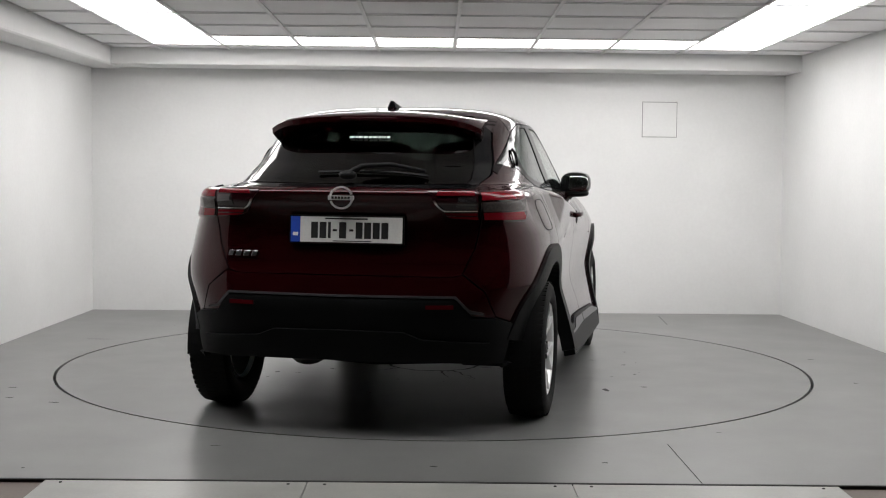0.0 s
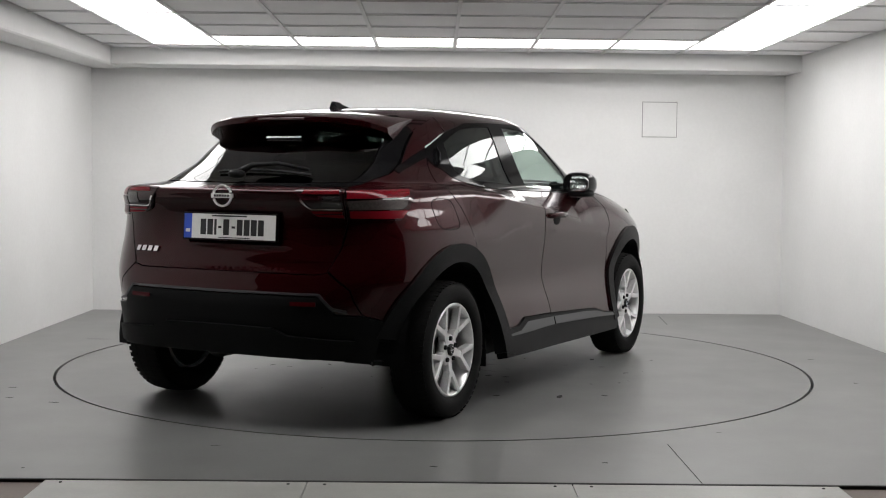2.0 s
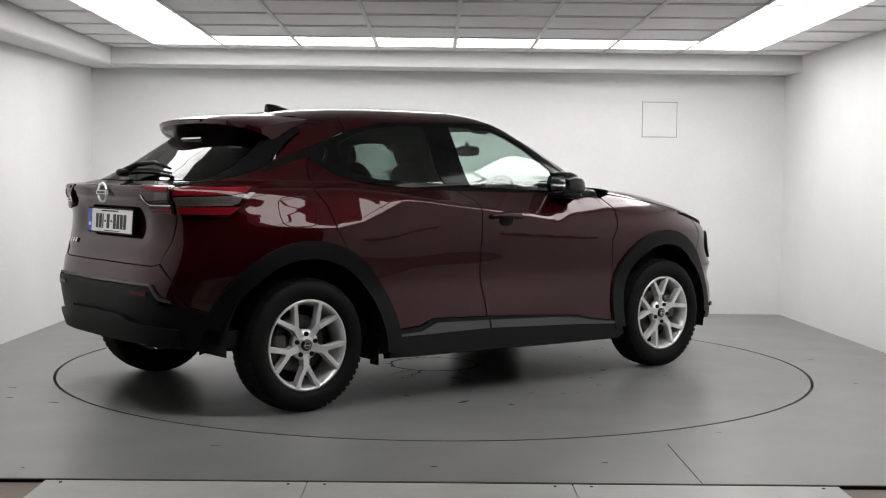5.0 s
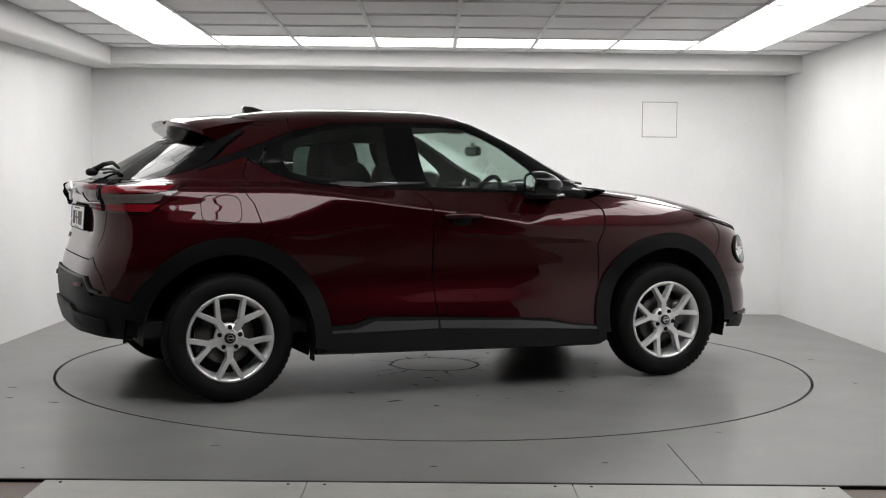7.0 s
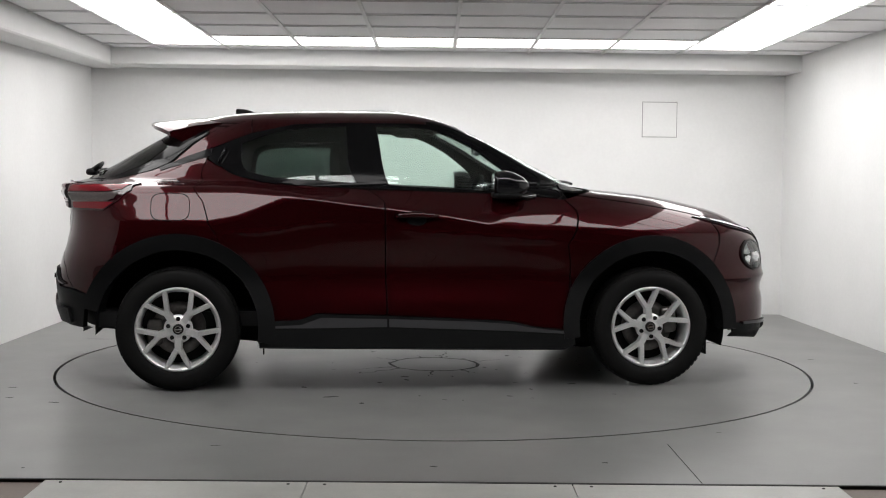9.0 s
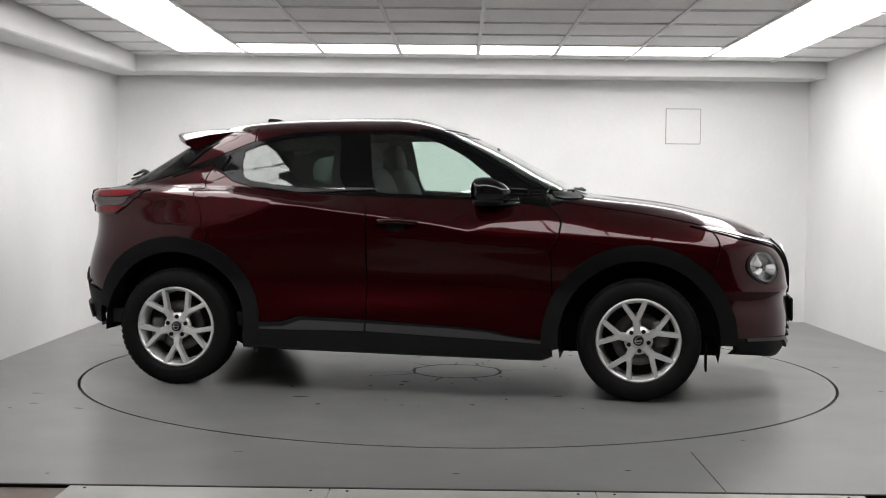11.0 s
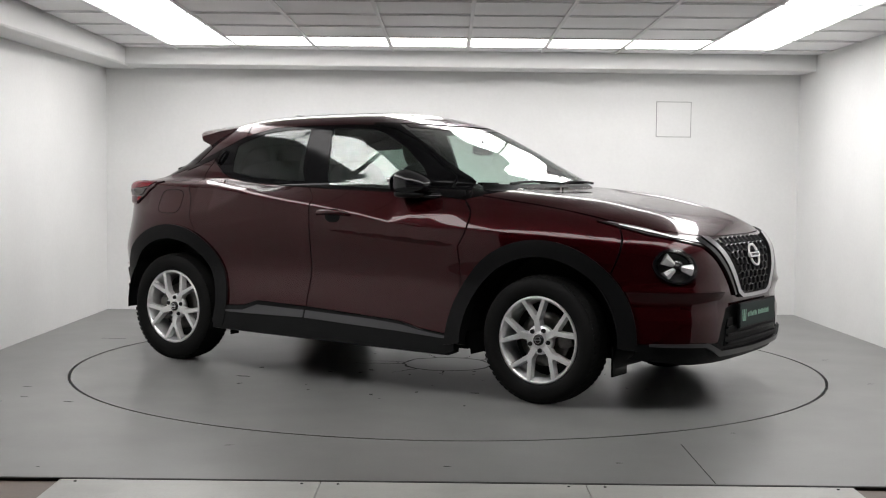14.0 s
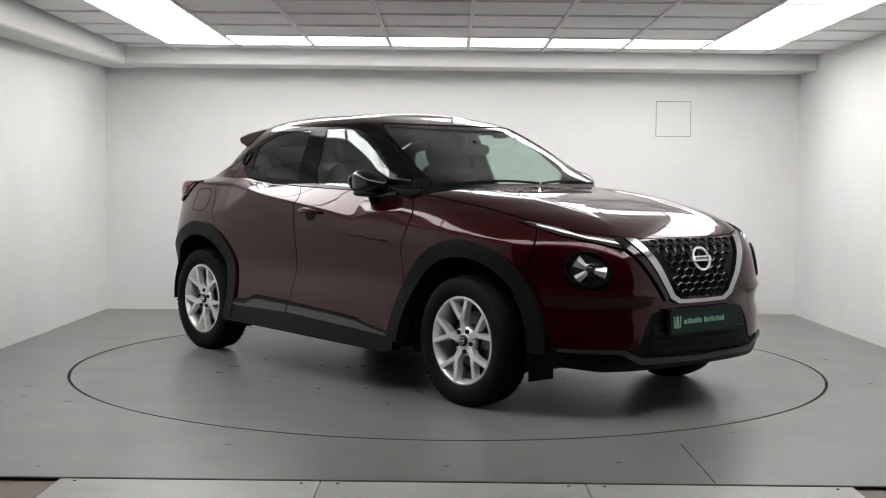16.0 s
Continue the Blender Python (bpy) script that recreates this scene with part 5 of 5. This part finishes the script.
    # underside, wheel housings and inner shell
    bm = prism([(-0.95, -0.55), (-0.86, -0.55), (-0.86, -0.79), (0.84, -0.79), (0.84, -0.55), (1.75, -0.55), (1.75, 0.55), (0.84, 0.55), (0.84, 0.79), (-0.86, 0.79), (-0.86, 0.55), (-0.95, 0.55)], 0.24, 0.34)
    box(-1.80, -0.951, -0.55, 0.55, 0.36, 0.42, bm)
    part("underbody", bm, TRIM, car, "dark underbody")
    for x in (-HUB_X, HUB_X):
        for s in (-1, 1):
            bm = bmesh.new()
            n, r = 28, 0.44
            a = [[bm.verts.new((x + r * math.cos(math.pi * (i / n * (1.10 if x < 0 else 1.16) - 0.08)), s * y, HUB_Z + r * math.sin(math.pi * (i / n * (1.10 if x < 0 else 1.16) - 0.08)))) for i in range(n + 1)] for y in (0.84, 0.52)]
            for i in range(n):
                bm.faces.new((a[0][i], a[0][i + 1], a[1][i + 1], a[1][i]))
            bm.faces.new(a[1])
            part("wheel_housing", bm, TRIM, car, "black wheel housing")
    for x, z in ((-HUB_X, 0.30), (HUB_X, 0.30)):
        part("axle", tube([(x, -0.72, z), (x, 0, z - 0.04), (x, 0.72, z)], 0.04), TRIM, car)
    part("exhaust", tube([(-1.25, 0.25, 0.31), (-1.70, 0.25, 0.31)], 0.08, n=14, flat=0.55), STEEL, car, "dull steel exhaust box", True)
    # fixed trim block between body and cabin
    inner = [side([(-1.9, 0.50)] + arc(-1, 0.47, 160, 4, 24) + arc(1, 0.47, 176, 20, 24) + [(1.95, 0.50), (1.6, 0.94), (1.2, 1.03), (0.85, 1.045), (-0.2, 1.085), (-0.8, 1.11), (-1.2, 1.14), (-1.6, 1.10), (-1.85, 0.90)])]
    panel("inner_shell", inner[0], TRIM, car, lift=-0.022, thick=0.006, step=0.06)
    panel("front_bulkhead", [by_y(0.78, 0.86), by_y(0.0, 0.86), by_y(0.0, 0.30), by_y(0.78, 0.30)], TRIM, car, centre=True, lift=-0.075, thick=0.005, step=0.08)
    panel("rear_bulkhead", [by_y(0.74, 1.12, -1), by_y(0.0, 1.12, -1), by_y(0.0, 0.30, -1), by_y(0.74, 0.30, -1)], TRIM, car, centre=True, lift=-0.085, thick=0.005, step=0.08)
    part("engine_cover", box(0.85, 1.80, -0.62, 0.62, 0.35, 0.86), TRIM, car)


def build_interior(car):
    part("cabin_floor", box(-1.75, 0.80, -0.76, 0.76, 0.34, 0.42), FABRIC, car)
    part("boot_cover", box(-1.72, -1.05, -0.62, 0.62, 1.02, 1.05), TRIM, car)
    dash = blob((0.24, 0.70, 0.17), (0.68, 0, 0.94), 5)
    part("dashboard", dash, TRIM, car, "black dashboard", True)
    part("instrument_hood", blob((0.10, 0.19, 0.055), (0.50, -0.36, 1.085), 3), TRIM, car, "", True)
    part("screen", soften(box(0.465, 0.485, -0.11, 0.11, 1.03, 1.14), 0.004), GLOSS_BLACK, car, "dark dashboard screen")
    sw = bmesh.new()
    m = Matrix.Translation((0.34, -0.36, 1.01)) @ Matrix.Rotation(radians(-66), 4, "Y")
    ringp = [(0.18 * math.cos(2 * math.pi * i / 32), 0.18 * math.sin(2 * math.pi * i / 32), 0) for i in range(33)]
    tube(ringp, 0.015, sw, 8)
    blob((0.06, 0.06, 0.025), (0, 0, 0), 3, None, sw, 12, 8)
    box(-0.02, 0.02, -0.17, 0.17, -0.012, 0.012, sw)
    box(-0.17, 0.0, -0.02, 0.02, -0.012, 0.012, sw)
    part("steering_wheel", transformed(sw, m), TRIM, car, "black steering wheel", True)

    def seat(x, y, width, lean=16):
        s = new("seat")
        s.parent = car
        s.location = (x, y, 0.42)
        part("cushion", blob((0.27, width, 0.10), (0.10, 0, 0.20), 4), FABRIC, s, "", True)
        rot = Matrix.Rotation(radians(-lean), 4, "Y")
        part("backrest", blob((0.085, width, 0.33), (-0.20, 0, 0.52), 3.6, rot), FABRIC, s, "", True)
        if width < 0.4:
            part("headrest", blob((0.06, 0.135, 0.095), (-0.315, 0, 0.90), 3.2, rot), FABRIC, s, "", True)
        return tagged(s, "black cloth car seat")

    seat(0.02, -0.37, 0.25)
    seat(0.02, 0.37, 0.25)
    bench = seat(-0.78, 0.0, 0.62)
    for y in (-0.36, 0.0, 0.36):
        part("headrest", blob((0.05, 0.125, 0.075), (-0.31, y, 0.86), 3.0), FABRIC, bench, "", True)
    mir = part("inner_mirror", blob((0.02, 0.11, 0.034), (0.435, 0.0, 1.335), 3.2), GLOSS_BLACK, car, "black inside mirror", True)
    part("mirror_arm", tube([(0.440, 0, 1.345), (0.440, 0, 1.365), (0.425, 0, 1.385)], 0.012), TRIM, mir)
    for s in (-1, 1):
        part("pillar_trim", tube([(-0.32, s * 0.665, 1.10), (-0.33, s * 0.625, 1.30), (-0.34, s * 0.565, 1.46)], 0.045, n=10, flat=0.6), TRIM, car)
        part("pillar_trim", tube([(-1.14, s * 0.575, 1.14), (-1.12, s * 0.535, 1.30), (-1.07, s * 0.46, 1.43)], 0.075, n=10, flat=0.6), TRIM, car)
        part("grab_handle", tube([(-0.05, s * 0.585, 1.46), (0.0, s * 0.565, 1.435), (0.10, s * 0.555, 1.43), (0.15, s * 0.565, 1.45)], 0.011), TRIM, car)
    # head lining under the roof
    bm = bmesh.new()
    n, rowsl = 48, []
    for t in np.linspace(t_of(1.475), 23.5, 6):
        right = ring_point(np.linspace(-2, 2, n), np.full(n, t))
        left = (right * (1, -1, 1))[::-1][1:-1]
        rowsl.append([bm.verts.new((p[0] * 0.98, p[1] * 0.97, p[2] - 0.03)) for p in np.concatenate([right, left])])
    k = len(rowsl[0])
    for a, b in zip(rowsl[:-1], rowsl[1:]):
        for i in range(k):
            bm.faces.new((a[i], b[i], b[(i + 1) % k], a[(i + 1) % k]))
    bm.faces.new(rowsl[-1][::-1])
    part("head_lining", bm, TRIM, car, "", True)


def build_car():
    car = tagged(new("car"), "dark burgundy five-door crossover car with silver alloy wheels", "car")
    build_body(car)
    build_details(car)
    build_interior(car)
    wheel = build_wheel(car)
    tagged(wheel, "silver five-spoke alloy wheel with a black tyre")
    spin = {(-1, -1): 180, (1, -1): -7, (-1, 1): 20, (1, 1): 50}
    first = True
    for ex in (-1, 1):
        for sy in (-1, 1):
            m = Matrix.Translation((ex * HUB_X, sy * (HUB_Y - 0.078), HUB_Z + 0.004)) @ Matrix.Rotation(0 if sy < 0 else math.pi, 4, "Z") @ Matrix.Rotation(radians(spin[ex, sy]), 4, "Y")
            if first:
                wheel.matrix_basis = m
                first = False
            else:
                copy_thing(wheel, m)
    return car


car = build_car()


def motions():
    for thing, dx, dy in ((turntable, 0, 0), (car, *CAR_OFFSET)):
        rows = []
        for t, a in HEADING:
            c, s = math.cos(radians(a)), math.sin(radians(a))
            rows.append((t, pose(dx * c - dy * s, dx * s + dy * c, 0, 0, 0, a)))
        walk(thing, rows)


motions()
